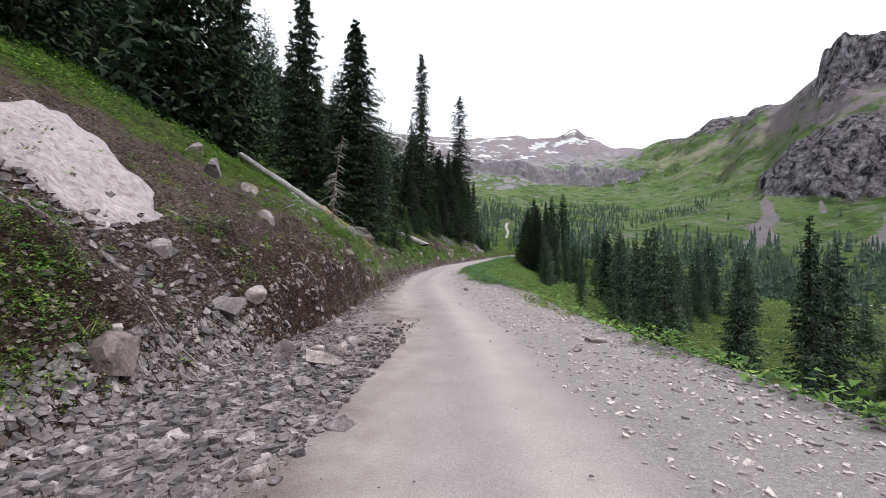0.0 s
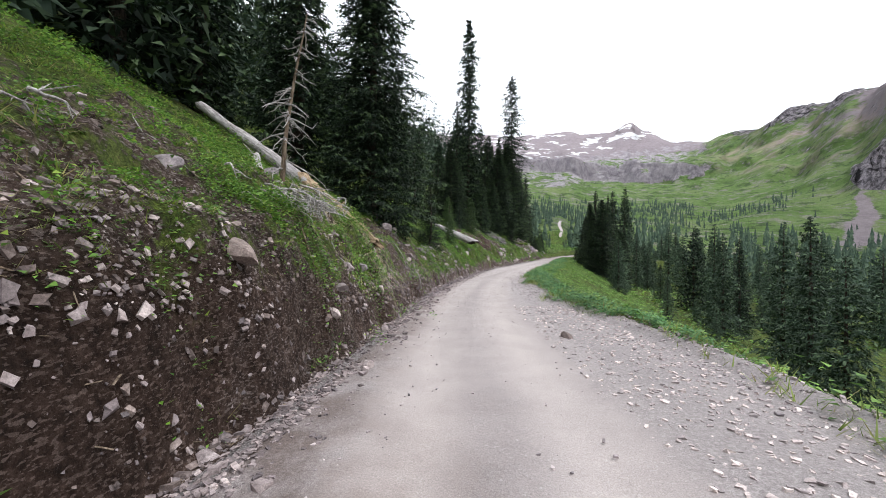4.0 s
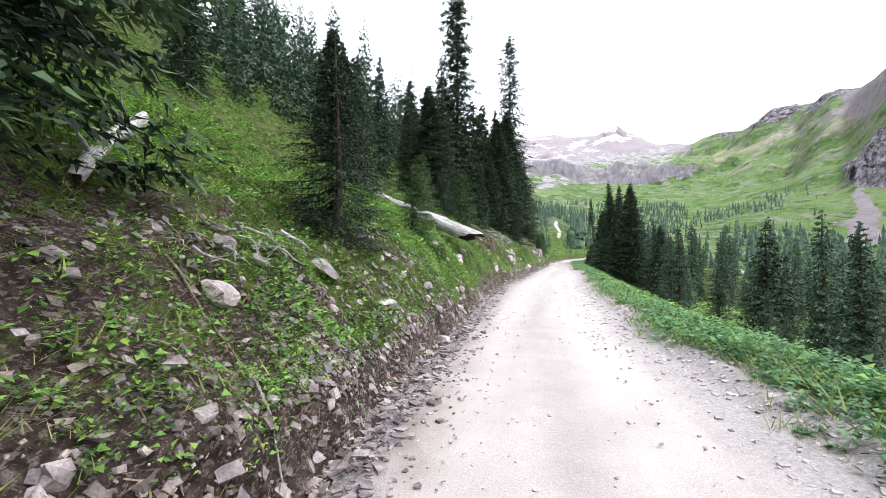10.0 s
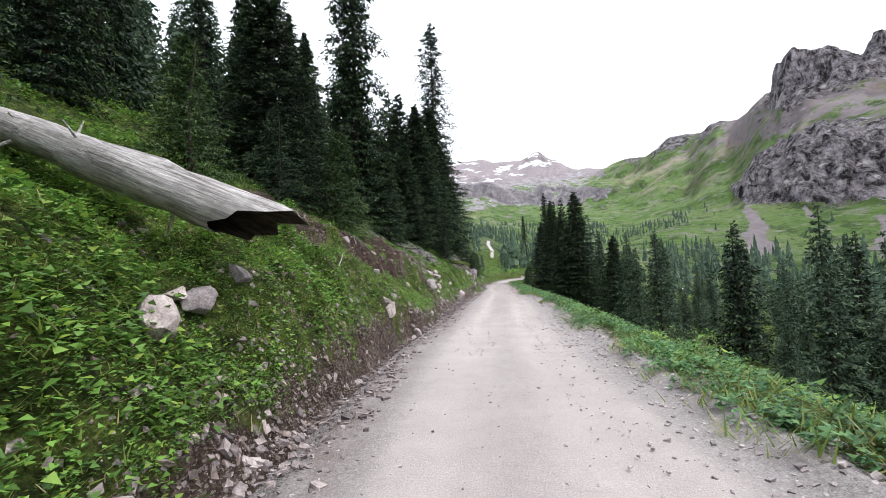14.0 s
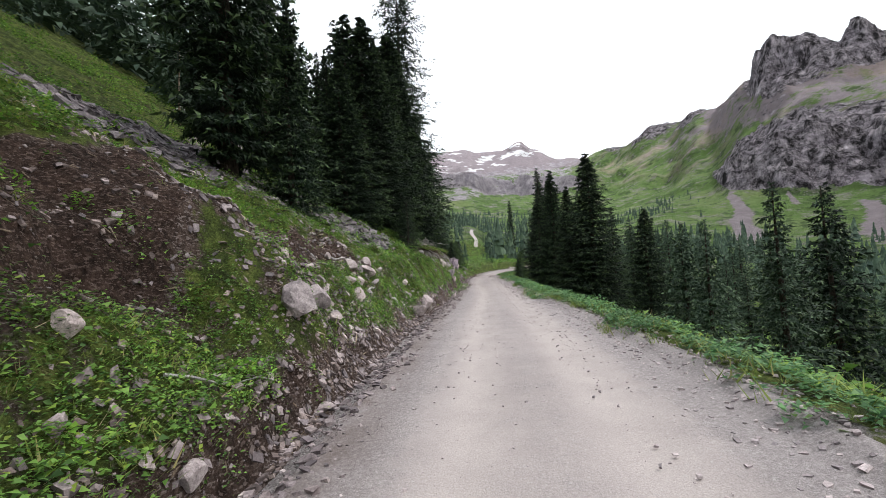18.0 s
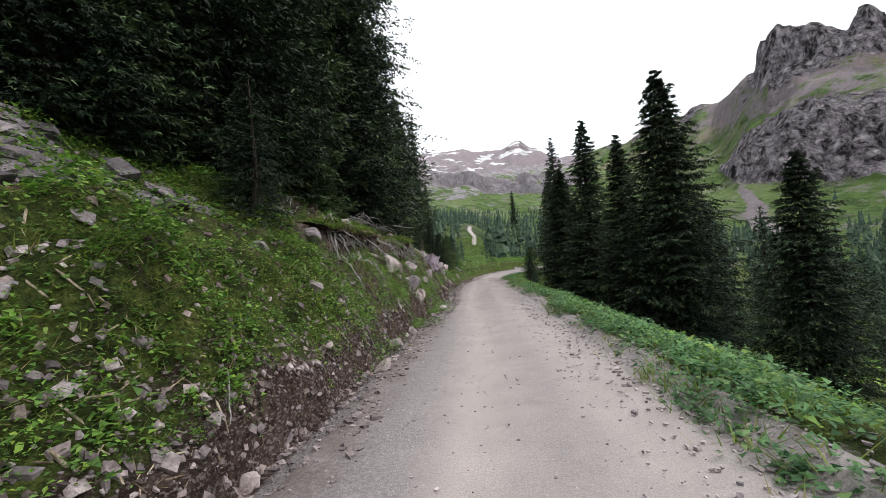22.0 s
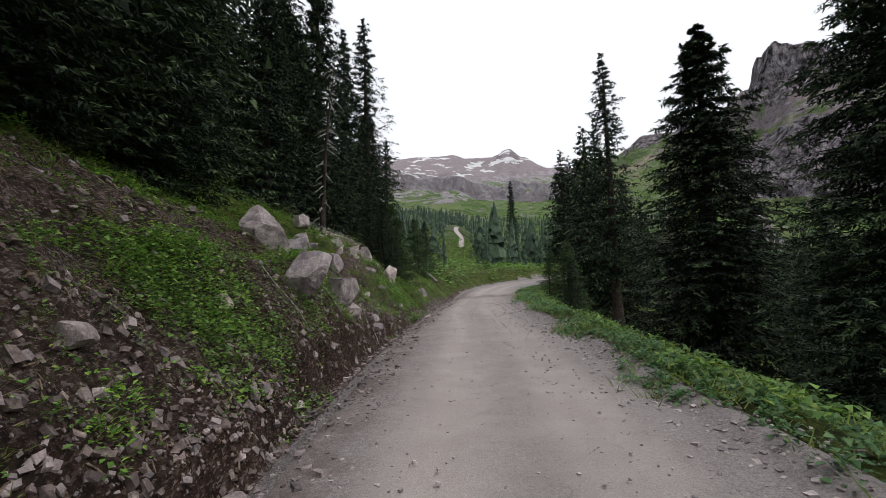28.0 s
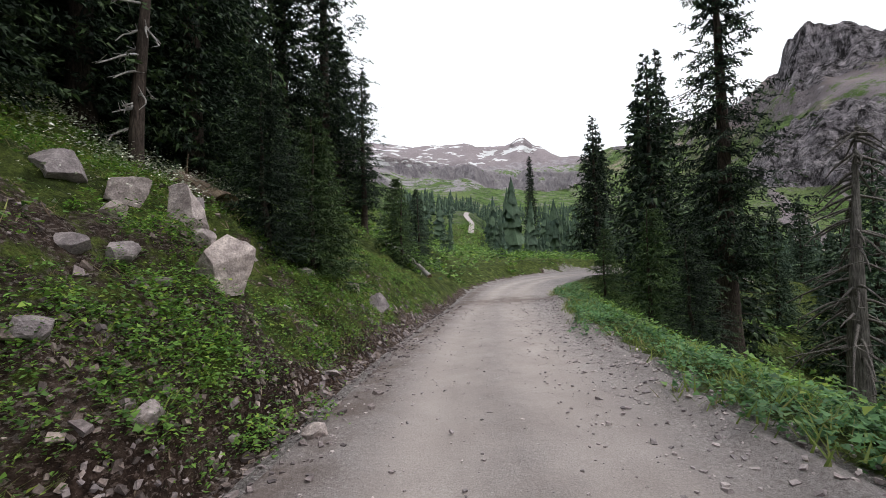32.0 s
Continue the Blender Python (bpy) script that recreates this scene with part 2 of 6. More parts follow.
# ---- materials ----
class Nodes:
    """A short way to write node materials."""

    def __init__(self, name, roughness=0.9, specular=0.25):
        self.mat = bpy.data.materials.new(name)
        self.mat.use_nodes = True
        self.n, self.l = self.mat.node_tree.nodes, self.mat.node_tree.links
        self.bsdf = self.n["Principled BSDF"]
        self.bsdf.inputs["Roughness"].default_value = roughness
        self.bsdf.inputs["Specular IOR Level"].default_value = specular
        self.where = self.n.new("ShaderNodeNewGeometry").outputs["Position"]

    def local(self):
        self.where = self.n.new("ShaderNodeTexCoord").outputs["Object"]
        return self

    def noise(self, scale, detail=4.0, rough_=0.6, distort=0.0, stretch=None):
        node = self.n.new("ShaderNodeTexNoise")
        node.inputs["Scale"].default_value, node.inputs["Detail"].default_value = scale, detail
        node.inputs["Roughness"].default_value, node.inputs["Distortion"].default_value = rough_, distort
        src = self.where
        if stretch:
            m = self.n.new("ShaderNodeMapping")
            m.inputs["Scale"].default_value = stretch
            self.l.new(src, m.inputs["Vector"])
            src = m.outputs[0]
        self.l.new(src, node.inputs["Vector"])
        return node.outputs["Fac"]

    def cells(self, scale, out="Distance", feature="F1", rnd=1.0, stretch=None):
        node = self.n.new("ShaderNodeTexVoronoi")
        node.feature = feature
        node.inputs["Scale"].default_value = scale
        node.inputs["Randomness"].default_value = rnd
        src = self.where
        if stretch:
            m = self.n.new("ShaderNodeMapping")
            m.inputs["Scale"].default_value = stretch
            self.l.new(src, m.inputs["Vector"])
            src = m.outputs[0]
        self.l.new(src, node.inputs["Vector"])
        return node.outputs[out]

    def ramp(self, fac, *stops):
        node = self.n.new("ShaderNodeValToRGB")
        e = node.color_ramp.elements
        while len(e) < len(stops):
            e.new(0.5)
        for el, (p, c) in zip(e, stops):
            el.position = p
            el.color = (*c, 1) if not np.isscalar(c) else (c, c, c, 1)
        self.l.new(fac, node.inputs[0])
        return node.outputs[0]

    def mix(self, fac, a, b, kind="MIX"):
        node = self.n.new("ShaderNodeMix")
        node.data_type, node.blend_type = "RGBA", kind
        for socket, v in (("Factor", fac), ("A", a), ("B", b)):
            if isinstance(v, (tuple, list)):
                node.inputs[socket].default_value = (*v, 1)
            elif np.isscalar(v):
                node.inputs[socket].default_value = v
            else:
                self.l.new(v, node.inputs[socket])
        return node.outputs["Result"]

    def math(self, kind, a, b=0.0):
        node = self.n.new("ShaderNodeMath")
        node.operation = kind
        for i, v in enumerate((a, b)):
            if np.isscalar(v):
                node.inputs[i].default_value = v
            else:
                self.l.new(v, node.inputs[i])
        return node.outputs[0]

    def attr(self, name):
        node = self.n.new("ShaderNodeAttribute")
        node.attribute_name = name
        return node.outputs["Fac"]

    def island(self):
        return self.n.new("ShaderNodeNewGeometry").outputs["Random Per Island"]

    def own(self):
        return self.n.new("ShaderNodeObjectInfo").outputs["Random"]

    def thin(self, colour, share):
        """Lets light through, as leaves do."""
        glow = self.n.new("ShaderNodeBsdfTranslucent")
        self.l.new(colour, glow.inputs["Color"])
        both = self.n.new("ShaderNodeMixShader")
        both.inputs[0].default_value = share
        self.l.new(self.bsdf.outputs[0], both.inputs[1])
        self.l.new(glow.outputs[0], both.inputs[2])
        self.l.new(both.outputs[0], self.n["Material Output"].inputs["Surface"])

    def done(self, colour, bump=None, strength=0.5, distance=0.02):
        if isinstance(colour, (tuple, list)):
            self.bsdf.inputs["Base Color"].default_value = (*colour, 1)
        else:
            self.l.new(colour, self.bsdf.inputs["Base Color"])
        if bump is not None:
            node = self.n.new("ShaderNodeBump")
            node.inputs["Strength"].default_value, node.inputs["Distance"].default_value = strength, distance
            self.l.new(bump, node.inputs["Height"])
            self.l.new(node.outputs[0], self.bsdf.inputs["Normal"])
        return self.mat


def soil_colour(k):
    fine, broad = k.noise(11, 7, 0.75), k.noise(0.9, 5, 0.65)
    soil = k.ramp(fine, (0.32, (0.016, 0.011, 0.009)), (0.47, (0.058, 0.041, 0.035)), (0.6, (0.125, 0.096, 0.086)), (0.74, (0.27, 0.23, 0.22)))
    flakes = k.ramp(k.noise(19, 2, 0.5, 0.3, (1, 1, 2.2)), (0.56, 0.0), (0.6, 0.75))
    soil = k.mix(flakes, soil, k.ramp(k.noise(70, 3, 0.7), (0.3, (0.14, 0.122, 0.122)), (0.7, (0.4, 0.36, 0.36))))
    soil = k.mix(1.0, soil, k.ramp(broad, (0.3, (0.55, 0.5, 0.47)), (0.7, (1.3, 1.22, 1.15))), "MULTIPLY")
    specks = k.ramp(k.noise(60, 3, 0.7), (0.64, 0.0), (0.7, 0.8))
    return k.mix(specks, soil, (0.38, 0.345, 0.34)), fine


def ground_material():
    k = Nodes("hillside_ground", 0.95, 0.15)
    soil, fine = soil_colour(k)
    moss = k.ramp(k.noise(3.2, 6, 0.7), (0.3, (0.022, 0.026, 0.01)), (0.46, (0.06, 0.085, 0.02)), (0.6, (0.135, 0.175, 0.04)), (0.74, (0.19, 0.155, 0.075)))
    tuft = k.ramp(k.noise(32, 4, 0.75), (0.3, 0.2), (0.7, 1.35))
    moss = k.mix(1.0, moss, tuft, "MULTIPLY")
    grey = k.ramp(k.noise(38, 5, 0.8), (0.34, (0.1, 0.085, 0.083)), (0.5, (0.26, 0.235, 0.232)), (0.66, (0.52, 0.485, 0.48)))
    patch = k.math("ADD", k.attr("grass"), k.math("MULTIPLY", k.math("SUBTRACT", k.noise(1.6, 7, 0.72), 0.5), 1.8))
    stony = k.math("ADD", k.attr("stones"), k.math("MULTIPLY", k.math("SUBTRACT", k.noise(2.6, 6, 0.75), 0.5), 1.6))
    colour = k.mix(k.ramp(stony, (0.45, 0.0), (0.6, 1.0)), soil, grey)
    colour = k.mix(k.ramp(patch, (0.44, 0.0), (0.58, 1.0)), colour, moss)
    # Dark earth whose tone also holds the shade on the cut bank.
    humus_shade = k.math("ADD", k.attr("humus_shade"), k.math("MULTIPLY", k.math("SUBTRACT", k.noise(1.9, 6, 0.7), 0.5), 1.2))
    colour = k.mix(k.ramp(humus_shade, (0.45, 0.0), (0.7, 0.85)), colour, k.mix(1.0, soil, (0.55, 0.46, 0.41), "MULTIPLY"))
    needles = k.ramp(k.noise(14, 6, 0.75), (0.3, (0.022, 0.016, 0.011)), (0.7, (0.085, 0.06, 0.04)))
    colour = k.mix(k.ramp(k.math("ADD", k.attr("litter"), k.math("MULTIPLY", k.math("SUBTRACT", k.noise(0.7, 4), 0.5), 1.0)), (0.45, 0.0), (0.7, 0.9)), colour, needles)
    lump = k.math("ADD", k.math("MULTIPLY", fine, 1.4), k.noise(40, 5, 0.75))
    return k.done(colour, lump, 1.0, 0.06)


def road_material():
    k = Nodes("gravel_road", 0.92, 0.2)
    dust = k.ramp(k.noise(1.4, 5, 0.6), (0.3, (0.365, 0.328, 0.322)), (0.7, (0.43, 0.388, 0.38)))
    dust = k.mix(1.0, dust, k.ramp(k.noise(70, 5, 0.75), (0.3, 0.7), (0.7, 1.2)), "MULTIPLY")
    dust = k.mix(1.0, dust, k.ramp(k.attr("streak"), (0.0, (0.76, 0.745, 0.75)), (0.5, (0.96, 0.945, 0.935)), (1.0, (1.1, 1.085, 1.06))), "MULTIPLY")
    pebbles = k.ramp(k.noise(30, 2, 0.5), (0.66, 0.0), (0.7, 0.6))
    dust = k.mix(pebbles, dust, k.mix(k.noise(9, 1), (0.24, 0.22, 0.215), (0.62, 0.58, 0.57)))
    stone = k.ramp(k.noise(24, 4, 0.8), (0.34, (0.19, 0.172, 0.176)), (0.5, (0.38, 0.35, 0.354)), (0.64, (0.62, 0.58, 0.58)))
    gap = k.ramp(k.noise(85, 3, 0.7), (0.36, 0.68), (0.55, 1.0))
    loose = k.mix(1.0, k.mix(0.5, stone, dust), gap, "MULTIPLY")
    where = k.math("ADD", k.attr("loose"), k.math("MULTIPLY", k.math("SUBTRACT", k.noise(3.0, 6, 0.75), 0.5), 1.4))
    where = k.ramp(where, (0.35, 0.0), (0.8, 0.8))
    colour = k.mix(where, dust, loose)
    damp = k.math("MULTIPLY", k.attr("damp"), k.ramp(k.noise(1.3, 5, 0.65), (0.35, 0.2), (0.6, 1.0)))
    colour = k.mix(damp, colour, k.mix(1.0, colour, (0.5, 0.44, 0.41), "MULTIPLY"))
    bump = k.math("ADD", k.math("MULTIPLY", k.noise(45, 5, 0.7), 0.5), k.math("MULTIPLY", k.math("MULTIPLY", where, gap), 0.9))
    return k.done(colour, bump, 0.8, 0.025)


def rock_material(name, dark, mid, light, scale=3.0, lichen=True, relief=0.04):
    k = Nodes(name, 0.88, 0.25)
    base = k.ramp(k.noise(scale * 1.3, 9, 0.78), (0.36, dark), (0.5, mid), (0.63, light))
    base = k.mix(1.0, base, k.ramp(k.noise(scale * 16, 5, 0.75), (0.28, 0.55), (0.5, 1.0), (0.72, 1.3)), "MULTIPLY")
    base = k.mix(1.0, base, k.ramp(k.own(), (0.0, (0.8, 0.78, 0.8)), (0.5, (0.98, 0.95, 0.95)), (1.0, (1.15, 1.11, 1.08))), "MULTIPLY")
    base = k.mix(1.0, base, k.ramp(k.island(), (0.0, (0.55, 0.54, 0.56)), (0.6, (1.05, 1.0, 1.0)), (1.0, (1.4, 1.36, 1.34))), "MULTIPLY")
    cracks = k.ramp(k.cells(scale * 0.9, "Distance", "DISTANCE_TO_EDGE"), (0.0, 0.45), (0.025, 1.0))
    base = k.mix(0.22, base, k.mix(1.0, base, cracks, "MULTIPLY"))
    if lichen:
        spots = k.ramp(k.noise(scale * 6, 5, 0.75), (0.6, 0.0), (0.66, 0.55))
        base = k.mix(spots, base, (0.36, 0.36, 0.33))
        earth = k.ramp(k.noise(scale * 1.3, 6, 0.75), (0.58, 0.0), (0.68, 0.6))
        base = k.mix(earth, base, (0.1, 0.085, 0.065))
    bump = k.math("ADD", k.noise(scale * 2.4, 9, 0.75), k.math("MULTIPLY", cracks, 0.06))
    return k.done(base, bump, 1.0, relief)


def needle_material(name, dark, light, tips=None):
    k = Nodes(name, 0.7, 0.25)
    c = k.ramp(k.island(), (0.0, dark), (0.65, tuple((a + b) / 2 for a, b in zip(dark, light))), (1.0, light))
    if tips:
        c = k.mix(k.ramp(k.attr("tip"), (0.7, 0.0), (1.0, 0.7)), c, tips)
    c = k.mix(1.0, c, k.ramp(k.noise(1.4, 3), (0.3, 0.65), (0.7, 1.35)), "MULTIPLY")
    c = k.mix(1.0, c, k.ramp(k.own(), (0.0, 0.8), (1.0, 1.2)), "MULTIPLY")
    k.thin(c, 0.06)
    return k.done(c)


def leaf_material(name, dark, light, warm=(0.26, 0.34, 0.05)):
    k = Nodes(name, 0.55, 0.35)
    c = k.ramp(k.island(), (0.0, dark), (0.8, light), (1.0, warm))
    c = k.mix(1.0, c, k.ramp(k.noise(0.8, 4), (0.3, 0.65), (0.7, 1.3)), "MULTIPLY")
    k.thin(c, 0.35)
    return k.done(c)


def bark_material(name, dark, light, stretch=(6, 6, 1.0)):
    k = Nodes(name, 0.92, 0.15).local()
    n = k.noise(4, 7, 0.75, 0.5, stretch)
    c = k.ramp(n, (0.32, tuple(v * 0.5 for v in dark)), (0.42, dark), (0.66, light))
    c = k.mix(1.0, c, k.ramp(k.noise(2.5, 5, 0.7), (0.3, 0.6), (0.7, 1.2)), "MULTIPLY")
    return k.done(c, n, 0.9, 0.03)


def mountain_material():
    k = Nodes("mountain_side", 0.95, 0.1)
    # Meadow and rock tones are lightened, so the colour carries aerial haze.
    meadow = k.ramp(k.noise(0.014, 7, 0.65), (0.3, (0.1, 0.175, 0.045)), (0.5, (0.165, 0.265, 0.08)), (0.7, (0.26, 0.33, 0.14)))
    meadow = k.mix(1.0, meadow, k.ramp(k.noise(0.2, 7, 0.75), (0.3, 0.7), (0.7, 1.2)), "MULTIPLY")
    shrub = k.ramp(k.noise(0.06, 7, 0.75), (0.53, 0.0), (0.57, 0.8))
    meadow = k.mix(shrub, meadow, (0.065, 0.105, 0.045))
    gravelly = k.ramp(k.noise(0.045, 8, 0.8), (0.52, 0.0), (0.6, 0.75))
    meadow = k.mix(gravelly, meadow, k.ramp(k.noise(0.3, 5, 0.8), (0.35, (0.2, 0.18, 0.17)), (0.65, (0.46, 0.42, 0.4))))
    strata = k.noise(0.03, 8, 0.72, 0.3, (1, 1, 5))
    rock = k.ramp(strata, (0.32, (0.24, 0.21, 0.245)), (0.5, (0.43, 0.39, 0.43)), (0.68, (0.6, 0.55, 0.58)))
    # Dark joints and ribs put crevice shade into the cliff colour.
    joint_shade = k.ramp(k.noise(0.05, 9, 0.7, 0.0, (1.3, 1.3, 0.6)), (0.455, 1.0), (0.5, 0.3), (0.53, 1.1))
    rib_shade = k.ramp(k.noise(0.075, 9, 0.72, 0.0, (1.7, 1.7, 0.5)), (0.41, 0.08), (0.49, 0.75), (0.6, 1.45))
    rock = k.mix(1.0, k.mix(1.0, rock, rib_shade, "MULTIPLY"), joint_shade, "MULTIPLY")
    streaks = k.ramp(k.noise(0.05, 8, 0.7, 0.3, (1.8, 1.8, 0.16)), (0.34, (0.3, 0.265, 0.31)), (0.5, (0.47, 0.43, 0.465)), (0.66, (0.63, 0.58, 0.61)))
    rock = k.mix(k.attr("pale"), rock, streaks)
    scree = k.ramp(k.noise(0.12, 8, 0.8), (0.3, (0.26, 0.22, 0.24)), (0.7, (0.42, 0.365, 0.385)))
    ochre = k.ramp(k.noise(0.012, 6, 0.65), (0.5, 0.0), (0.64, 0.6))
    wob = k.math("MULTIPLY", k.math("SUBTRACT", k.noise(0.035, 9, 0.8), 0.5), 1.9)
    c = k.mix(k.ramp(k.math("ADD", k.attr("scree"), wob), (0.46, 0.0), (0.58, 1.0)), meadow, scree)
    c = k.mix(k.math("MULTIPLY", k.attr("ochre"), ochre), c, (0.52, 0.4, 0.35))
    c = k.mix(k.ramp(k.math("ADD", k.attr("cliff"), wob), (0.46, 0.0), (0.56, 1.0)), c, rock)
    c = k.mix(k.ramp(k.math("ADD", k.attr("snow"), k.math("MULTIPLY", k.math("SUBTRACT", k.noise(0.011, 6, 0.62, 0.0, (1, 1, 2.2)), 0.5), 2.2)), (0.62, 0.0), (0.66, 1.0)), c, (0.85, 0.85, 0.87))
    bump = k.math("ADD", k.noise(0.12, 8, 0.8), k.math("MULTIPLY", k.math("MULTIPLY", rib_shade, joint_shade), k.math("MULTIPLY", k.math("SUBTRACT", k.attr("cliff"), k.math("MULTIPLY", k.attr("pale"), 0.5)), 1.6)))
    return k.done(c, bump, 1.0, 12.0)


def snow_material():
    k = Nodes("dirty_snow", 0.7, 0.3)
    c = k.ramp(k.noise(5, 6, 0.7, 0.6, (1, 3, 1)), (0.3, (0.2, 0.16, 0.16)), (0.48, (0.4, 0.345, 0.355)), (0.7, (0.58, 0.52, 0.535)))
    c = k.mix(k.ramp(k.noise(22, 4, 0.75), (0.6, 0.0), (0.75, 0.7)), c, (0.2, 0.15, 0.12))
    return k.done(c, k.noise(9, 5, 0.7), 0.8, 0.05)


def plain(name, colour, roughness=0.8):
    k = Nodes(name, roughness)
    return k.done(k.mix(1.0, colour, k.ramp(k.noise(3, 4), (0.3, 0.75), (0.7, 1.2)), "MULTIPLY"))


GROUND, ROAD, MOUNTAIN, SNOW = ground_material(), road_material(), mountain_material(), snow_material()
ROCK_GREY = rock_material("grey_rock", (0.1, 0.09, 0.097), (0.215, 0.198, 0.208), (0.37, 0.345, 0.35))
ROCK_PALE = rock_material("pale_rock", (0.16, 0.142, 0.142), (0.3, 0.27, 0.27), (0.47, 0.435, 0.43), lichen=False)
ROCK_BROWN = rock_material("brown_rock", (0.085, 0.07, 0.065), (0.19, 0.16, 0.15), (0.33, 0.285, 0.268))
CHIP_GREY = rock_material("grey_chips", (0.06, 0.056, 0.061), (0.145, 0.136, 0.144), (0.31, 0.292, 0.298), 3.0, False, 0.004)
CHIP_PALE = rock_material("pale_chips", (0.11, 0.096, 0.097), (0.225, 0.2, 0.202), (0.39, 0.358, 0.356), 3.0, False, 0.004)
CHIP_RUBBLE = rock_material("rubble_chips", (0.12, 0.106, 0.106), (0.26, 0.238, 0.238), (0.5, 0.468, 0.464), 3.0, False, 0.004)
CHIP_ROAD = rock_material("road_chips", (0.32, 0.293, 0.292), (0.46, 0.425, 0.423), (0.6, 0.56, 0.556), 3.0, False, 0.004)
CHIP_BROWN = rock_material("brown_chips", (0.06, 0.049, 0.046), (0.14, 0.117, 0.11), (0.3, 0.263, 0.252), 3.0, False, 0.004)
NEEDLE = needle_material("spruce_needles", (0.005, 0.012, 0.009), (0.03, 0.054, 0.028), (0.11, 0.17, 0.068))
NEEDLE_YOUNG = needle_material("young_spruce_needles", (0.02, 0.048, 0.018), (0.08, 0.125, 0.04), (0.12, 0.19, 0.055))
# Valley and far needles: lighter copies of NEEDLE with haze in the colour.
NEEDLE_VALLEY_HAZED = needle_material("hazed_valley_spruce_needles", (0.022, 0.042, 0.03), (0.075, 0.12, 0.068), (0.15, 0.22, 0.11))
NEEDLE_FAR_HAZED = needle_material("hazed_far_spruce_needles", (0.045, 0.078, 0.058), (0.11, 0.165, 0.1))
BARK = bark_material("spruce_bark", (0.035, 0.027, 0.023), (0.12, 0.092, 0.08))
DEADWOOD = bark_material("bleached_wood", (0.26, 0.24, 0.235), (0.66, 0.63, 0.63), (7, 7, 0.35))
DRYWOOD = bark_material("dry_brown_wood", (0.12, 0.085, 0.06), (0.38, 0.3, 0.23), (5, 5, 0.7))
SPLINTER = bark_material("pale_wood_splinters", (0.3, 0.24, 0.17), (0.66, 0.57, 0.44), (3, 3, 3))
CHARRED = bark_material("dark_rotten_wood", (0.02, 0.015, 0.012), (0.07, 0.055, 0.045), (5, 5, 0.6))
GREYWOOD = bark_material("grey_dead_wood", (0.09, 0.08, 0.075), (0.3, 0.275, 0.26), (6, 6, 0.5))
ROTWOOD = bark_material("rotting_wood", (0.2, 0.14, 0.09), (0.58, 0.45, 0.31), (6, 6, 1.0))
HERB = leaf_material("broad_herb_leaves", (0.03, 0.08, 0.016), (0.195, 0.365, 0.068))
GRASS = leaf_material("grass_blades", (0.1, 0.16, 0.028), (0.27, 0.34, 0.08), (0.34, 0.28, 0.13))
LUSH = leaf_material("lush_verge_leaves", (0.03, 0.09, 0.032), (0.15, 0.32, 0.12), (0.22, 0.34, 0.11))
FERN = leaf_material("bright_herb_leaves", (0.06, 0.16, 0.02), (0.2, 0.4, 0.05), (0.3, 0.42, 0.08))
STRAW = leaf_material("dry_straw", (0.2, 0.15, 0.075), (0.42, 0.34, 0.2), (0.5, 0.42, 0.27))
TURF = leaf_material("turf_blades", (0.06, 0.1, 0.02), (0.2, 0.27, 0.06), (0.33, 0.28, 0.13))
PETAL = plain("white_petals", (0.8, 0.8, 0.72))


# ---- mesh helpers ----
def mesh_of(name, verts, faces, material, flat=True, attrs=None):
    me = bpy.data.meshes.new(name)
    verts, faces = np.asarray(verts, np.float32), np.asarray(faces, np.int32)
    n = faces.shape[1]
    me.vertices.add(len(verts))
    me.vertices.foreach_set("co", verts.ravel())
    me.loops.add(faces.size)
    me.loops.foreach_set("vertex_index", faces.ravel())
    me.polygons.add(len(faces))
    me.polygons.foreach_set("loop_start", np.arange(len(faces), dtype=np.int32) * n)
    me.polygons.foreach_set("loop_total", np.full(len(faces), n, np.int32))
    me.polygons.foreach_set("use_smooth", np.full(len(faces), not flat))
    for key, values in (attrs or {}).items():
        me.attributes.new(key, "FLOAT", "POINT").data.foreach_set("value", np.asarray(values, np.float32).ravel())
    me.materials.append(material)
    me.update(calc_edges=True)
    return me


def grid_faces(nu, nv):
    i = np.arange(nu * nv).reshape(nu, nv)
    return np.stack([i[:-1, :-1], i[1:, :-1], i[1:, 1:], i[:-1, 1:]], -1).reshape(-1, 4)


def part(name, me, parent=None, label=""):
    ob = new(name, me)
    if parent is not None:
        ob.parent = parent
    return tagged(ob, label) if label else ob


def tube(points, radii, sides=7, rng=None, knobby=0.0):
    """Vertices and quads of a tapered tube along points."""
    points, radii = np.asarray(points, float), np.asarray(radii, float)
    t = np.gradient(points, axis=0)
    t /= np.linalg.norm(t, axis=1, keepdims=True) + 1e-9
    ref = np.where(np.abs(t[:, 2:3]) > 0.9, np.array([[1.0, 0, 0]]), np.array([[0, 0, 1.0]]))
    a = np.cross(t, ref)
    a /= np.linalg.norm(a, axis=1, keepdims=True) + 1e-9
    b = np.cross(t, a)
    ang = np.arange(sides) * 2 * np.pi / sides
    k = radii[:, None] * (1 + (rng.uniform(-knobby, knobby, (len(points), sides)) if rng is not None and knobby else 0))
    v = points[:, None] + k[..., None] * (a[:, None] * np.cos(ang)[None, :, None] + b[:, None] * np.sin(ang)[None, :, None])
    n = len(points)
    i = np.arange(n * sides).reshape(n, sides)
    j = np.roll(i, -1, 1)
    f = np.stack([i[:-1], j[:-1], j[1:], i[1:]], -1).reshape(-1, 4)
    return v.reshape(-1, 3), f


def join(pieces):
    vs, fs, n = [], [], 0
    for v, f in pieces:
        vs.append(v), fs.append(np.asarray(f) + n)
        n += len(v)
    return np.concatenate(vs), np.concatenate(fs)


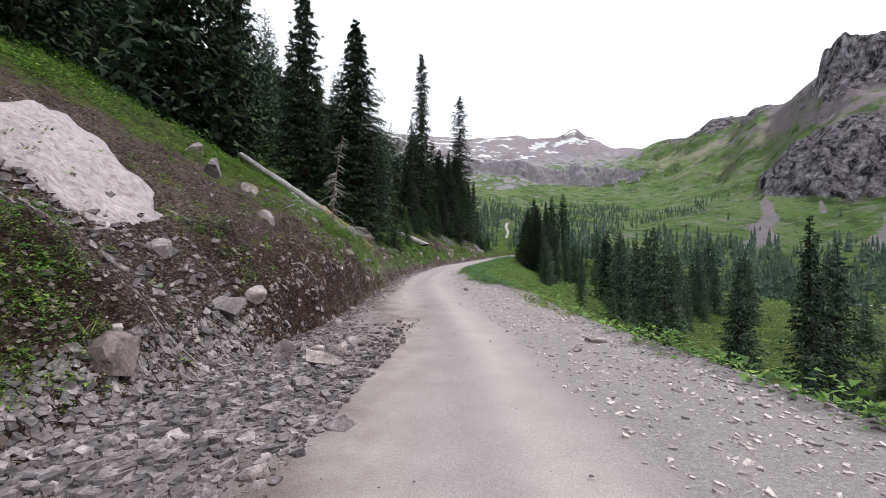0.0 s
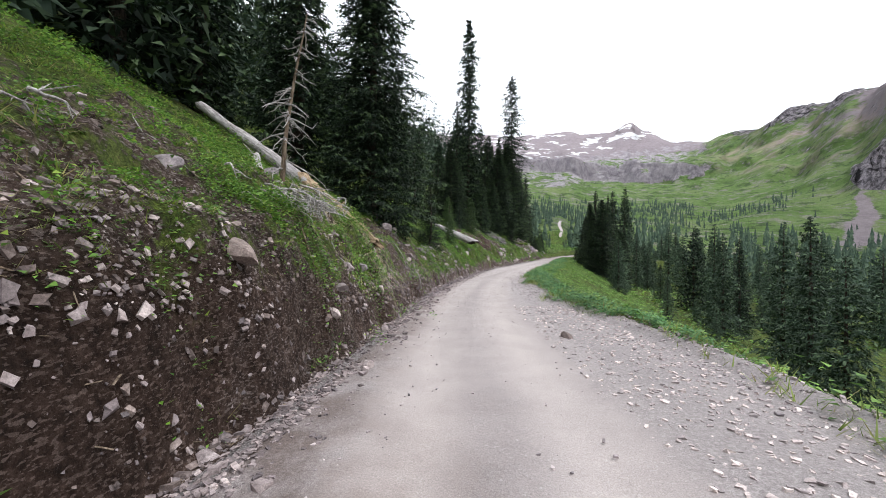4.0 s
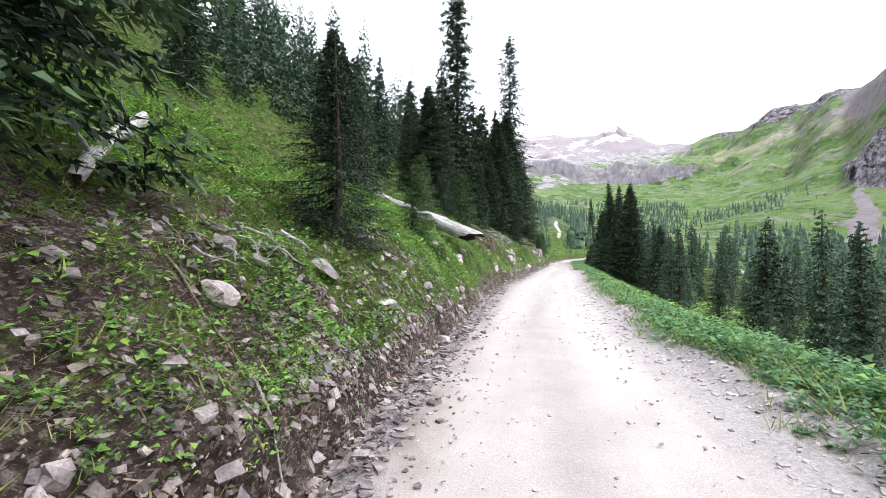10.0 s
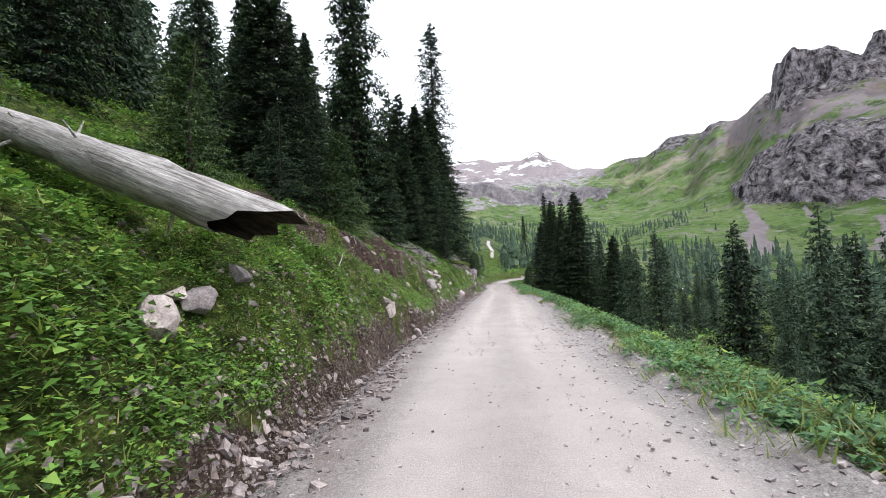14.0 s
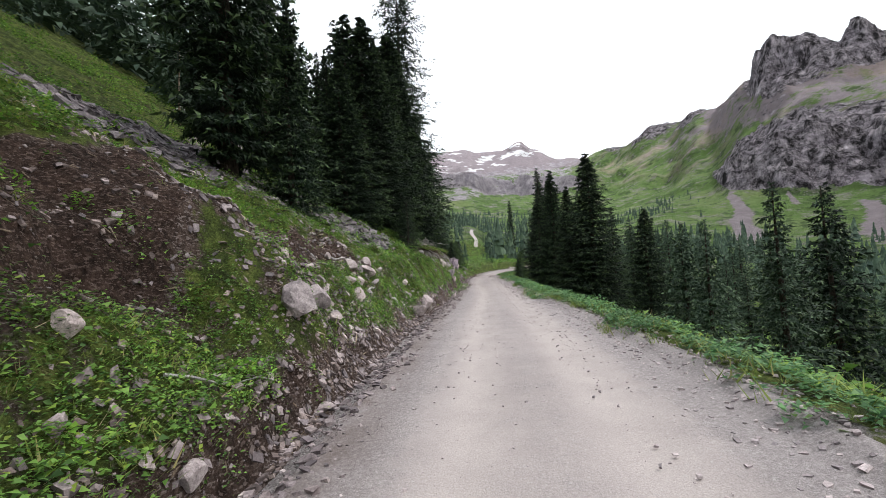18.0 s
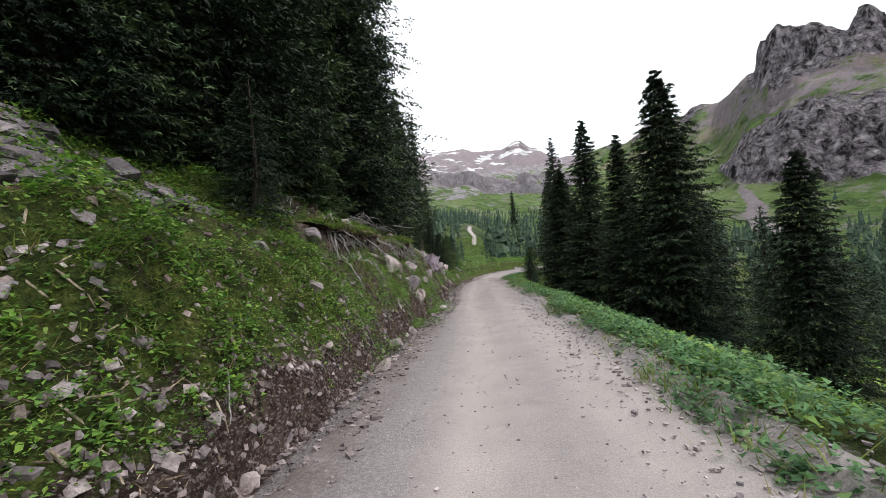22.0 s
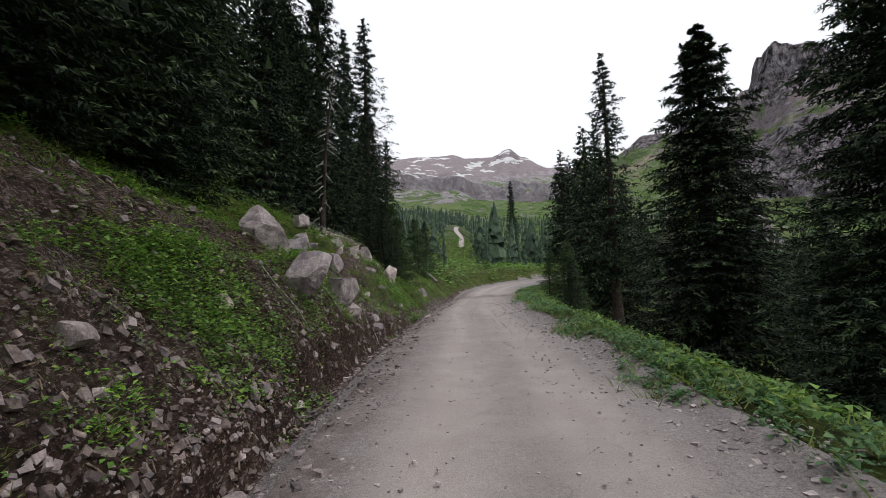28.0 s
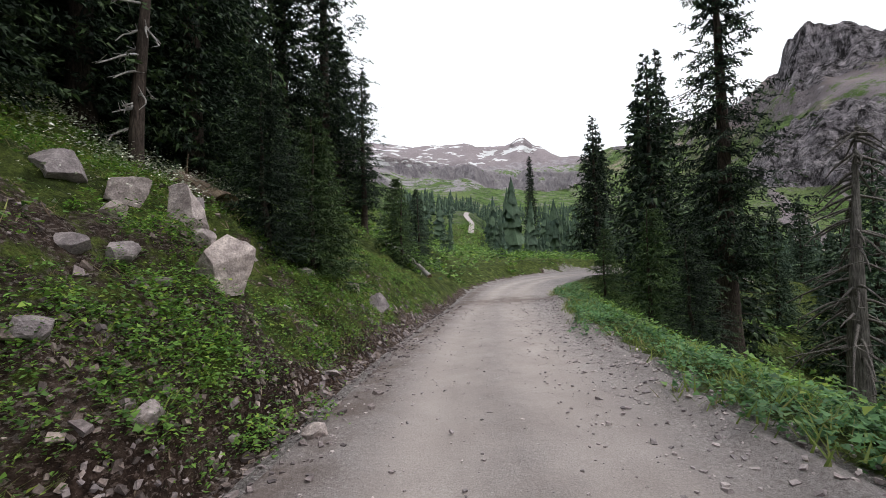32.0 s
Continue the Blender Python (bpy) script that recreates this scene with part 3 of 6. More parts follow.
# ---- ground, road, mountains ----
def graded(*stops):
    """Coordinates with changing steps: (from, step), ..., (end, 0)."""
    out = []
    for (a, step), (b, _) in zip(stops, stops[1:]):
        out.append(np.arange(a, b - 1e-6, step))
    return np.concatenate(out + [[stops[-1][0]]])


def cover(xx, yy):
    """How far grass, stones and needle litter cover the ground."""
    u, v = road_left(yy) - xx, xx - road_right(yy)
    bare = curve_of([(-34, 0.8), (0, 0.85), (10, 0.8), (14, 0.55), (20, 0.5), (25, 0.8), (30, 0.7), (34, 0.35), (42, 0.1), (48, 0.25), (56, 0.42),
                     (60, 0.4), (66, 0.3), (74, 0.3), (77, 0.65), (82, 0.7), (85, 0.75), (92, 0.9), (98, 0.9), (103, 0.6), (108, 0.35), (114, 0.2), (190, 0.1)])(yy)
    reach = curve_of([(-34, 5), (2, 5), (7, 7.5), (12, 6), (17, 3.4), (24, 2.2), (29, 3.2), (36, 1.6), (44, 1.2), (52, 2.6), (58, 3), (64, 1.6), (76, 2.6), (90, 3), (100, 2.6), (190, 0.6)])(yy)
    bare = bare * 0.8
    grass = 0.95 - bare * (1 - smooth(reach * 0.8, reach * 1.5, u)) - 0.75 * (1 - smooth(0.15, 0.6, u))
    grass = np.where(v > 0, 0.1 + 0.9 * smooth(verge_width(yy) * 0.2, verge_width(yy) * 0.6 + 0.3, v), grass)
    stones = np.where(u > 0, 0.22 * (1 - smooth(0.15, 0.6, u)) + 0.12 * bare, 1.3 * (1 - smooth(0.3, 1.3, v)))
    fan = np.exp(-(((yy - 6.6) / 0.85) ** 2)) * (1 - smooth(3, 6, u)) + np.exp(-(((yy - 71 + 0.5 * u) / 3.0) ** 2)) * smooth(2.6, 4, u) * (1 - smooth(10, 13, u)) * 0.8
    fan = fan * (u > 0)
    litter = smooth(5, 10, u) * (1 - smooth(80, 140, yy)) * 0.34 + smooth(8, 14, u) * 0.08
    return grass - 0.7 * fan - 1.2 * scarp(xx, yy), stones + 0.1 * fan, litter


def scarp(xx, yy):
    """Bare earth high on the bank, under the edge of the upper turf."""
    u = road_left(yy) - xx + 0.4 * rough(xx, yy, 1.5, 1, 3)
    along = curve_of([(46, 0), (48.5, 1), (62, 1), (64.5, 0), (75, 0), (77, 0.9), (84, 0.9), (86, 0)])(yy)
    return along * smooth(1.5, 2.0, u) * (1 - smooth(3.0, 3.6, u))


def humus_shade(xx, yy):
    """Dark moist earth in the bank's cut faces, plus painted overhang and forest shade."""
    u = road_left(yy) - xx
    along = curve_of([(-34, 0.9), (4.5, 1.1), (5.8, 0.4), (7, 0.4), (8, 1.1), (10.5, 1.1), (12.5, 0.6), (15, 0.35), (20, 0.35), (30, 0.25), (47, 0.15), (50, 0.25), (58, 0.3), (64, 0.2), (74, 0.15), (78, 0.4), (82, 0.5), (94, 0.7), (104, 0.5), (112, 0.2), (190, 0)])(yy)
    deep = curve_of([(-34, 2.8), (5, 2.6), (12, 1.9), (75, 1.9), (82, 3.4), (102, 3.4), (110, 1.9), (190, 1.9)])(yy)
    return (0.35 + 0.65 * along) * smooth(-0.05, 0.12, u) * (1 - smooth(0.45, 0.75, u)) + along * 0.75 * smooth(0.45, 0.75, u) * (1 - smooth(0.5 * deep, deep, u)) + scarp(xx, yy)


def build_ground():
    ys = graded((-34, 2.0), (-6, 0.5), (-1, 0.12), (112, 0.5), (134, 1.5), (190, 0))
    off = graded((-110, 6), (-56, 3), (-26, 1.2), (-12, 0.45), (-7.5, 0.12), (-1.6, 0.5), (6, 0.35), (10, 1.0), (24, 2.5), (60, 5), (150, 0))
    yy, ww = np.meshgrid(ys, off, indexing="ij")
    bend = np.where(yy < 118, road_left(yy), 15.3) + 2.4
    xx = bend + ww
    zz = height(xx, yy)
    left, right = road_left(yy), road_right(yy)
    u, v = left - xx, xx - right
    inside = (u < -0.25) & (v < -0.25)
    zz = zz - 0.05 * inside - 0.06 * ((v >= -0.25) & (v < 0.3) & (yy < 132))
    grass, stones, litter = cover(xx, yy)
    me = mesh_of("ground", np.stack([xx, yy, zz], -1).reshape(-1, 3), grid_faces(*xx.shape)[:, ::-1], GROUND, False,
                 {"grass": grass, "stones": stones, "litter": litter, "humus_shade": humus_shade(xx, yy)})
    tagged(new("ground", me), "steep grassy hillside with bare brown soil banks and stones", "hillside", kind="structure")


def build_road():
    ys = graded((-34, 1.0), (-6, 0.3), (118, 0.5), (133, 0))
    ss = np.linspace(0, 1, 56)
    yy, s = np.meshgrid(ys, ss, indexing="ij")
    left, right = road_left(yy), road_right(yy)
    xx = left + 0.05 + (right - left + 0.5) * s
    gauge = xx - track_mid(yy)
    rut = -0.035 * (np.exp(-(((gauge - 0.75) / 0.33) ** 2)) + np.exp(-(((gauge + 0.75) / 0.33) ** 2)))
    edge = np.minimum(s, 1 - s)
    zz = near_height(xx, yy) + 0.012 + rut + 0.03 - 0.07 * (1 - smooth(0, 0.05, edge))
    track = np.exp(-(((np.abs(gauge) - 0.78) / 0.42) ** 2))
    loose = 0.42 - 0.42 * track + 0.5 * smooth(1.1, 1.8, np.abs(gauge)) + 0.12 * smooth(40, 75, yy) * (1 - track)
    damp = smooth(0.78, 0.97, 1 - s) * 0.95 + 0.9 * smooth(0.55, 0.75, 1 - s) * (1 - smooth(10, 15, yy)) + 0.9 * np.exp(-(((yy - 116.5) / 1.6) ** 2)) + 0.25 * smooth(60, 110, yy)
    streak = 0.3 + 0.5 * track + 0.22 * rough(gauge, yy * 0.05, 0.5, 2, 3) + 0.12 * value_noise(xx, yy, 2.4, 3) - 0.2 * smooth(1.3, 2.0, np.abs(gauge))
    me = mesh_of("road", np.stack([xx, yy, zz], -1).reshape(-1, 3), grid_faces(*xx.shape)[:, ::-1], ROAD, False, {"loose": loose, "damp": np.clip(damp, 0, 1), "streak": np.clip(streak, 0, 1)})
    tagged(new("road", me), "dusty pale gravel mountain road with two worn wheel tracks", "road", kind="structure")


def build_mountains():
    az = np.concatenate([np.arange(-180, -14, 4.0), np.arange(-14, 2, 0.7), np.arange(2, 62, 0.2), np.arange(62, 180.1, 4.0)])
    rr = np.concatenate([np.arange(95, 200, 7.0), np.arange(200, 400, 9.0), np.arange(400, 480, 3.5), np.arange(480, 860, 8.0), np.arange(860, 960, 5.0), np.arange(960, 2000, 17.0), [2100, 2300, 2600]])
    a, r = np.meshgrid(np.radians(az), rr, indexing="ij")
    x, y = CENTRE[0] + r * np.sin(a), CENTRE[1] + r * np.cos(a)
    z = height(x, y)
    deg = np.degrees(a)
    gz = np.gradient(z, axis=1) / np.gradient(r, axis=1)
    ga = np.gradient(z, axis=0) / (np.gradient(a, axis=0) * r)
    steep = np.hypot(gz, ga)
    el = np.degrees(np.arctan2(z - 1.6, r))
    n1, n2 = rough(x, y, 60, 1, 4), rough(x, y, 150, 3, 3)
    low = np.interp(deg, [40, 43, 46, 50, 56, 70], [9, 7.2, 6.6, 6.0, 5.4, 5])
    top = np.interp(deg, [40, 42, 44, 49, 56, 70], [9, 9.5, 12.4, 14.2, 13.0, 13])
    band = smooth(40.5, 42.5, deg + 0.5 * n1) * smooth(low - 0.4, low + 0.3, el + 0.25 * n1) * (1 - smooth(top - 0.5, top + 0.5, el + 0.4 * n1))
    crown = smooth(44.5, 45.5, deg) * smooth(16.2, 17.4, el + 0.4 * n1)
    ridge = smooth(28, 31, deg) * smooth(1.6, 0.2, np.interp(deg, [28, 30, 36, 40, 44, 46], [14.0, 14.2, 15.6, 16.5, 18.3, 21]) - el + 0.5 * n1)
    wall = (1 - smooth(24, 31, deg)) * smooth(9.0, 10.0, el + 0.5 * n1) * (1 - smooth(13.0, 13.8, el + 0.3 * n2))
    cliff = np.clip(band + crown + 0.75 * ridge + 0.5 * wall + 0.35 * smooth(0.7, 1.2, steep), 0, 1)
    crag = 1 - np.abs(rough(x, y, 42, 1, 4)) - 0.7 * np.abs(value_noise(x + 2 * z, y, 15, 2))
    z = z + (band + crown) * 13 * (crag - 0.3) + wall * 0.8 * (crag - 0.6)
    scree = np.zeros_like(z)
    for c, w, lo, hi in ((43.8, 1.3, 0.8, 6.8), (54.0, 1.8, 0.0, 4.5), (48.5, 0.5, 4.5, 6.5)):
        fan_w = w * (0.4 + 0.75 * np.clip((hi - el) / (hi - lo), 0, 1))
        scree = scree + 0.8 * np.exp(-(((deg - c + 0.7 * n1 - 0.3 * (4 - el)) / fan_w) ** 2)) * smooth(lo - 1.2, lo + 0.8, el + 0.4 * n1) * (1 - smooth(hi - 1.5, hi + 0.6, el + 0.5 * n1))
    scree = scree + smooth(40, 43, deg) * smooth(12.5, 14.5, el) * 0.5 + smooth(28, 33, deg) * (1 - smooth(41, 44, deg)) * smooth(9.5, 13.0, el) * 0.34 + 0.12 * smooth(33, 38, deg)
    scree = scree + 1.0 * (1 - smooth(24, 30, deg)) * smooth(11.9, 12.8, el)
    ochre = smooth(24, 30, deg) * smooth(8.5, 11, el)
    snow = (1 - smooth(24, 29, deg)) * smooth(12.5, 13.4, el) * 0.4 + (1 - smooth(20, 26, deg)) * smooth(9.2, 10.2, el) * 0.12
    inner = smooth(95, 125, r)
    z = z - 1.2 * (1 - inner)
    z = np.where((r < 190) & (x > -100) & (x < 160) & (y > -34) & (y < 186), z - 1.5, z)
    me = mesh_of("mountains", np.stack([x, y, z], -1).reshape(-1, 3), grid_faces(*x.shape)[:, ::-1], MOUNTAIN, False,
                 {"cliff": cliff, "scree": scree, "ochre": ochre, "snow": snow, "pale": np.clip(0.9 * wall, 0, 1)})
    tagged(new("mountains", me), "green alpine basin under grey cliffs, purple scree and snow patches", "mountains", kind="structure")


build_ground()
build_road()
build_mountains()


# ---- trees ----
def branch_sprays(rng, z, az, length, droop, twigs, leaflets, width):
    """Needle sprays of one bough: triangles as an array (n, 3, 3), and how near each lies to the bough's tips."""
    out = np.array([np.cos(az), np.sin(az), 0.0])
    side = np.array([-np.sin(az), np.cos(az), 0.0])
    up = np.array([0, 0, 1.0])
    s = np.sort(rng.uniform(0.04, 1.0, twigs))
    sgn = np.where(np.arange(twigs) % 2 == 0, 1.0, -1.0)
    sway = rng.normal(0, 0.12)
    base = out * (s * length)[:, None] + side * (sway * length * s**2)[:, None] + up * (z - droop * length * s + 0.42 * droop * length * s**2.4)[:, None]
    tl = length * (0.46 - 0.28 * s) * rng.uniform(0.7, 1.25, twigs) + min(0.14, 0.1 * length)
    ang = rng.uniform(0.45, 1.15, twigs) * (1.05 - 0.45 * s)
    tip_dir = out * np.cos(ang)[:, None] + side * (np.sin(ang) * sgn)[:, None] + up * (rng.uniform(-0.42, 0.02, twigs) + 0.12 * s)[:, None]
    tris, tips = [], []
    for k in range(leaflets):
        f0 = (k + rng.rand(twigs)) / leaflets
        b = base + tip_dir * (tl * f0)[:, None] - up * (0.2 * tl * f0**2)[:, None] + rng.normal(0, 0.35 * width, (twigs, 3))
        d = 0.75 * tip_dir + rng.normal(0, 0.5, (twigs, 3)) - 0.3 * up
        if k % 3:
            d = d + np.cross(tip_dir, up) * ((1 if k % 3 == 1 else -1) * rng.uniform(0.3, 0.9, twigs))[:, None]
        d /= np.linalg.norm(d, axis=1, keepdims=True) + 1e-6
        L = np.minimum(tl * 0.9 + 0.04, (0.03 + 4.2 * width) * rng.uniform(0.7, 1.3, twigs))
        w = np.cross(d, up + rng.normal(0, 0.7, (twigs, 3)))
        w /= np.linalg.norm(w, axis=1, keepdims=True) + 1e-6
        half = np.minimum(width, 0.35 * L) * rng.uniform(0.7, 1.2, twigs)
        m = b + d * (L * 0.12)[:, None]
        tip = b + d * L[:, None] - up * (0.08 * L)[:, None]
        tris.append(np.stack([m + w * half[:, None], m - w * half[:, None], tip], 1))
        tips.append(np.clip(0.55 * s + 0.5 * f0, 0, 1))
    # the bough itself, as two slim blades
    bend = out * length * 0.5 + up * (z - droop * length * 0.5 + 0.08 * droop * length)
    end = out * length + side * sway * length + up * (z - 0.58 * droop * length)
    root = up * (z + 0.02)
    thick = (0.016 + 0.011 * length) * (side + 0.6 * up)
    tris.append(np.array([[root + thick, root - thick, bend], [bend + 0.7 * thick, bend - 0.7 * thick, end]]))
    tips.append(np.zeros(2))
    return np.concatenate(tris), np.concatenate(tips)


def spruce_crown(rng, tall, radius, base, whorl, boughs, twigs, leaflets, width, thin=0.0, ragged=0.25, taper=0.82):
    out, tips, z = [], [], base
    while z < tall * 0.985:
        f = (z - base) / (tall - base)
        reach = radius * (1 - f) ** taper * (0.72 + 0.28 * np.sin(min(f * 9, 1.57))) * rng.uniform(0.82, 1.1)
        turn = rng.uniform(0, 6.283)
        many = max(4, int(boughs * (1.2 - 0.65 * f)))
        for k in range(many):
            if rng.rand() < thin:
                continue
            L = reach * rng.uniform(1 - ragged * 1.7, 1 + ragged * 0.7) + 0.06
            droop = 0.42 - 0.75 * f + rng.normal(0, 0.07)
            a, b = branch_sprays(rng, z + rng.uniform(-0.28, 0.28) * whorl, turn + 6.283 * (k + rng.uniform(-0.4, 0.4)) / many, L, droop, max(4, int(twigs * (0.4 + 0.6 * (1 - f)))), leaflets, width)
            out.append(a), tips.append(b)
        z += whorl * (1 - 0.42 * f)
    tris = np.concatenate(out)
    return tris.reshape(-1, 3), np.arange(len(tris) * 3).reshape(-1, 3), np.repeat(np.concatenate(tips), 3)


def trunk_mesh(rng, tall, r, material, bare=(), lean=0.0):
    n = 9
    zs = np.linspace(-0.9, tall * 0.97, n)
    pts = np.stack([np.cumsum(rng.normal(0, 0.03, n)) + lean * zs, np.cumsum(rng.normal(0, 0.03, n)), zs], 1)
    rad = r * (1 - np.linspace(0, 1, n) * 0.93)
    rad[0] *= 1.45
    pieces = [tube(pts, rad, 9, rng, 0.08)]
    for z0, z1, count, L in bare:
        for _ in range(count):
            z, az, ln = rng.uniform(z0, z1), rng.uniform(0, 6.283), L * rng.uniform(0.4, 1.1)
            t = np.linspace(0, 1, 4)
            p = np.stack([np.cos(az) * t * ln, np.sin(az) * t * ln, z - 0.25 * ln * t + 0.12 * ln * t**2], 1) + [lean * z, 0, 0]
            pieces.append(tube(p, 0.013 * (1 - 0.8 * t) * (1 + ln / 3), 4))
    v, f = join(pieces)
    return mesh_of("trunk", v, f, material, False)


class Kind:
    """A tree's meshes, built once and shared."""

    def __init__(self, seed, tall, radius, base, detail, needles, thin=0.0, ragged=0.25, trunk_r=None, bare=0, taper=0.82):
        rng = np.random.RandomState(seed)
        whorl, boughs, twigs, leaflets, width = {
            "close": (0.42, 13, 16, 21, 0.026), "near": (0.48, 11, 13, 12, 0.038), "mid": (0.58, 9, 9, 5, 0.085), "far": (0.9, 7, 5, 2, 0.24), "tall": (0.62, 10, 15, 8, 0.06), "small": (0.17, 9, 12, 11, 0.012)}[detail]
        v, f, tip = spruce_crown(rng, tall, radius, base, whorl, boughs, twigs, leaflets, width, thin, ragged, taper)
        self.tall, self.v, self.f = tall, v, f
        self.crown = mesh_of("crown", v, f, needles, True, {"tip": tip})
        self.trunk = trunk_mesh(rng, tall, trunk_r or 0.018 * tall + 0.03, BARK, [(0.5, max(base * 1.1, 2.5), bare, radius * 0.6)] if bare else ())


def plant_tree(kind, x, y, tall, rng, label, name="spruce_tree", group="spruces on the slope", lean=(0, 0), sink=0.15, wide=1.0):
    s = tall / kind.tall
    tree = new(name)
    tree.matrix_basis = Matrix.LocRotScale((x, y, H(x, y) - sink), Euler((lean[0], lean[1], rng.uniform(0, 6.28))), (s * wide * rng.uniform(0.93, 1.07), s * wide * rng.uniform(0.93, 1.07), s))
    part("trunk", kind.trunk, tree)
    part("crown", kind.crown, tree)
    return tagged(tree, label, "spruce tree", group)


CLOSE = [Kind(14, 13, 2.9, 0.15, "close", NEEDLE, bare=6), Kind(15, 17, 2.9, 0.3, "close", NEEDLE, 0.04, bare=8)]
NEAR = [Kind(11, 14, 2.5, 0.5, "near", NEEDLE, bare=10), Kind(12, 18, 2.6, 0.9, "near", NEEDLE, 0.05, 0.3, bare=14), Kind(13, 12, 2.4, 0.3, "near", NEEDLE, bare=6)]
TALLER = [Kind(16, 20, 3.0, 4.2, "near", NEEDLE, 0.38, 0.42, 0.42, bare=26), Kind(17, 17, 2.1, 1.2, "near", NEEDLE, 0.05, 0.32, bare=14)]
MID = [Kind(21, 14, 2.7, 0.4, "mid", NEEDLE), Kind(22, 20, 2.9, 0.8, "mid", NEEDLE, 0.06, 0.32), Kind(23, 11, 2.4, 0.3, "mid", NEEDLE), Kind(24, 16, 2.4, 0.5, "mid", NEEDLE, 0.08, 0.3)]
SLIM = Kind(31, 30, 2.2, 1.2, "tall", NEEDLE, 0.06, 0.4, 0.26, bare=20, taper=0.5)
BROAD = Kind(32, 33, 4.6, 2.0, "tall", NEEDLE, 0.1, 0.34, 0.36, bare=20, taper=0.62)
YOUNG = [Kind(41, 3.0, 0.95, 0.1, "small", NEEDLE_YOUNG), Kind(42, 4.5, 1.35, 0.15, "small", NEEDLE)]
VALLEY = [Kind(61, 14, 3.0, 0.2, "mid", NEEDLE_VALLEY_HAZED, 0.05, 0.3), Kind(62, 18, 3.3, 0.3, "mid", NEEDLE_VALLEY_HAZED, 0.1, 0.36), Kind(63, 10, 2.4, 0.1, "mid", NEEDLE_VALLEY_HAZED, 0.0, 0.3), Kind(64, 15, 2.7, 0.4, "mid", NEEDLE_VALLEY_HAZED, 0.15, 0.4)]
FAR = [Kind(51, 13, 2.3, 0.4, "far", NEEDLE_FAR_HAZED), Kind(52, 16, 2.2, 0.7, "far", NEEDLE_FAR_HAZED, 0.1, 0.3)]
rng = np.random.RandomState(5)
TALL = "tall dark green spruce with drooping boughs on the slope"
taken = []


def free(x, y, gap):
    if any((x - a) ** 2 + (y - b) ** 2 < gap * gap for a, b in taken):
        return False
    taken.append((x, y))
    return True


def listed(kinds, rows, label, group, wide=1.0):
    for k, (x, y, tall) in enumerate(rows):
        taken.append((x, y))
        plant_tree(kinds[k % len(kinds)], x, y, tall, rng, label, group=group, wide=wide)


# spruces that stand out along the walk: x, y, height
listed([SLIM], ((-3.5, 66, 29.3),), "very tall slender spruce with thin ragged crown", "tall slender spruces")
listed([BROAD], ((3.9, 94, 33.6),), "very tall open spruce with wide thin boughs", "tall slender spruces")
listed(CLOSE, ((-6.1, 28.3, 15),), TALL, "spruces on the slope", 1.02)
listed(CLOSE, ((2.5, 84.5, 17), (4.0, 89.5, 13), (0.8, 77.5, 14), (1.6, 81, 14), (-0.4, 74, 9.5), (-4.1, 55.2, 8), (-4.6, 52.3, 8), (4.6, 93.0, 12), (3.6, 87.6, 14), (4.4, 97.0, 14)), TALL, "spruces on the slope", 1.25)
listed(NEAR, ((-6.2, 54.5, 8.5), (-5.4, 57.6, 9), (-1.7, 67.5, 8), (3.2, 101, 15), (2.4, 106, 17), (4.6, 113, 13), (-9.5, 27.5, 15)), TALL, "spruces on the slope")
listed(CLOSE, ((19.6, 85.2, 14.0), (19.6, 93.6, 13.8)), "dark green spruce below the road's grassy edge", "spruces below the road", 1.12)
listed(CLOSE, ((21.3, 80, 9.5), (18.9, 88.2, 11.2), (19.9, 98.8, 11.3)), "dark green spruce below the road's grassy edge", "spruces below the road", 1.25)
listed([SLIM], ((36.5, 167, 18),), "slender leaning spruce in the basin", "tall slender spruces")
listed(MID, ((29, 123, 17), (32, 126, 19), (30.5, 119.5, 13), (30.8, 64.5, 12.5), (38.9, 84, 10), (29, 32, 17), (24, 20, 11), (33, 45, 13), (49.8, 168, 26), (33, 130, 16), (30, 74, 13), (25.5, 92, 12), (41, 153, 22)),
       "dark spruce on the valley side below the road", "spruces in the valley")
listed(YOUNG, ((10.7, 107.7, 3.4), (10.0, 106.7, 3.3), (10.4, 109.0, 3.8), (9.4, 108.0, 4.2), (-3.4, 38.8, 2.5), (-6.6, 43.3, 6.0), (-4.3, 46.6, 3.2), (-3.6, 49.6, 3.0), (-2.7, 54.5, 4.2), (2.9, 74.3, 3.0), (12.5, 119, 4.5), (13.8, 124, 5.0),
              (3.5, 79.5, 2.2), (-4.1, 33.8, 3.8), (23.0, 118, 4.0), (19.8, 108, 3.2), (21.5, 112, 4.6), (4.5, 90.5, 2.4)), "young bright green spruce with dense boughs", "young spruces")

listed(TALLER, ((25.5, 113.3, 19.5), (1.2, 88.6, 18), (-1.4, 96.5, 16), (3.0, 92.5, 16), (9.0, 119.3, 18.5), (7.6, 117.2, 16), (10.6, 124.3, 11)), "tall spruce with a bare lower trunk near the road", "tall slender spruces")

# the forest on both sides: the nearer trees singly, the rest as one mesh
bulk = []


def bulk_tree(x, y, tall):
    kind = FAR[rng.randint(2)]
    s, a = tall / kind.tall, rng.uniform(0, 6.283)
    ca, sa = np.cos(a) * s, np.sin(a) * s
    v = kind.v
    bulk.append((np.stack([x + v[:, 0] * ca - v[:, 1] * sa, y + v[:, 0] * sa + v[:, 1] * ca, H(x, y) + v[:, 2] * s - 0.2], 1), kind.f))


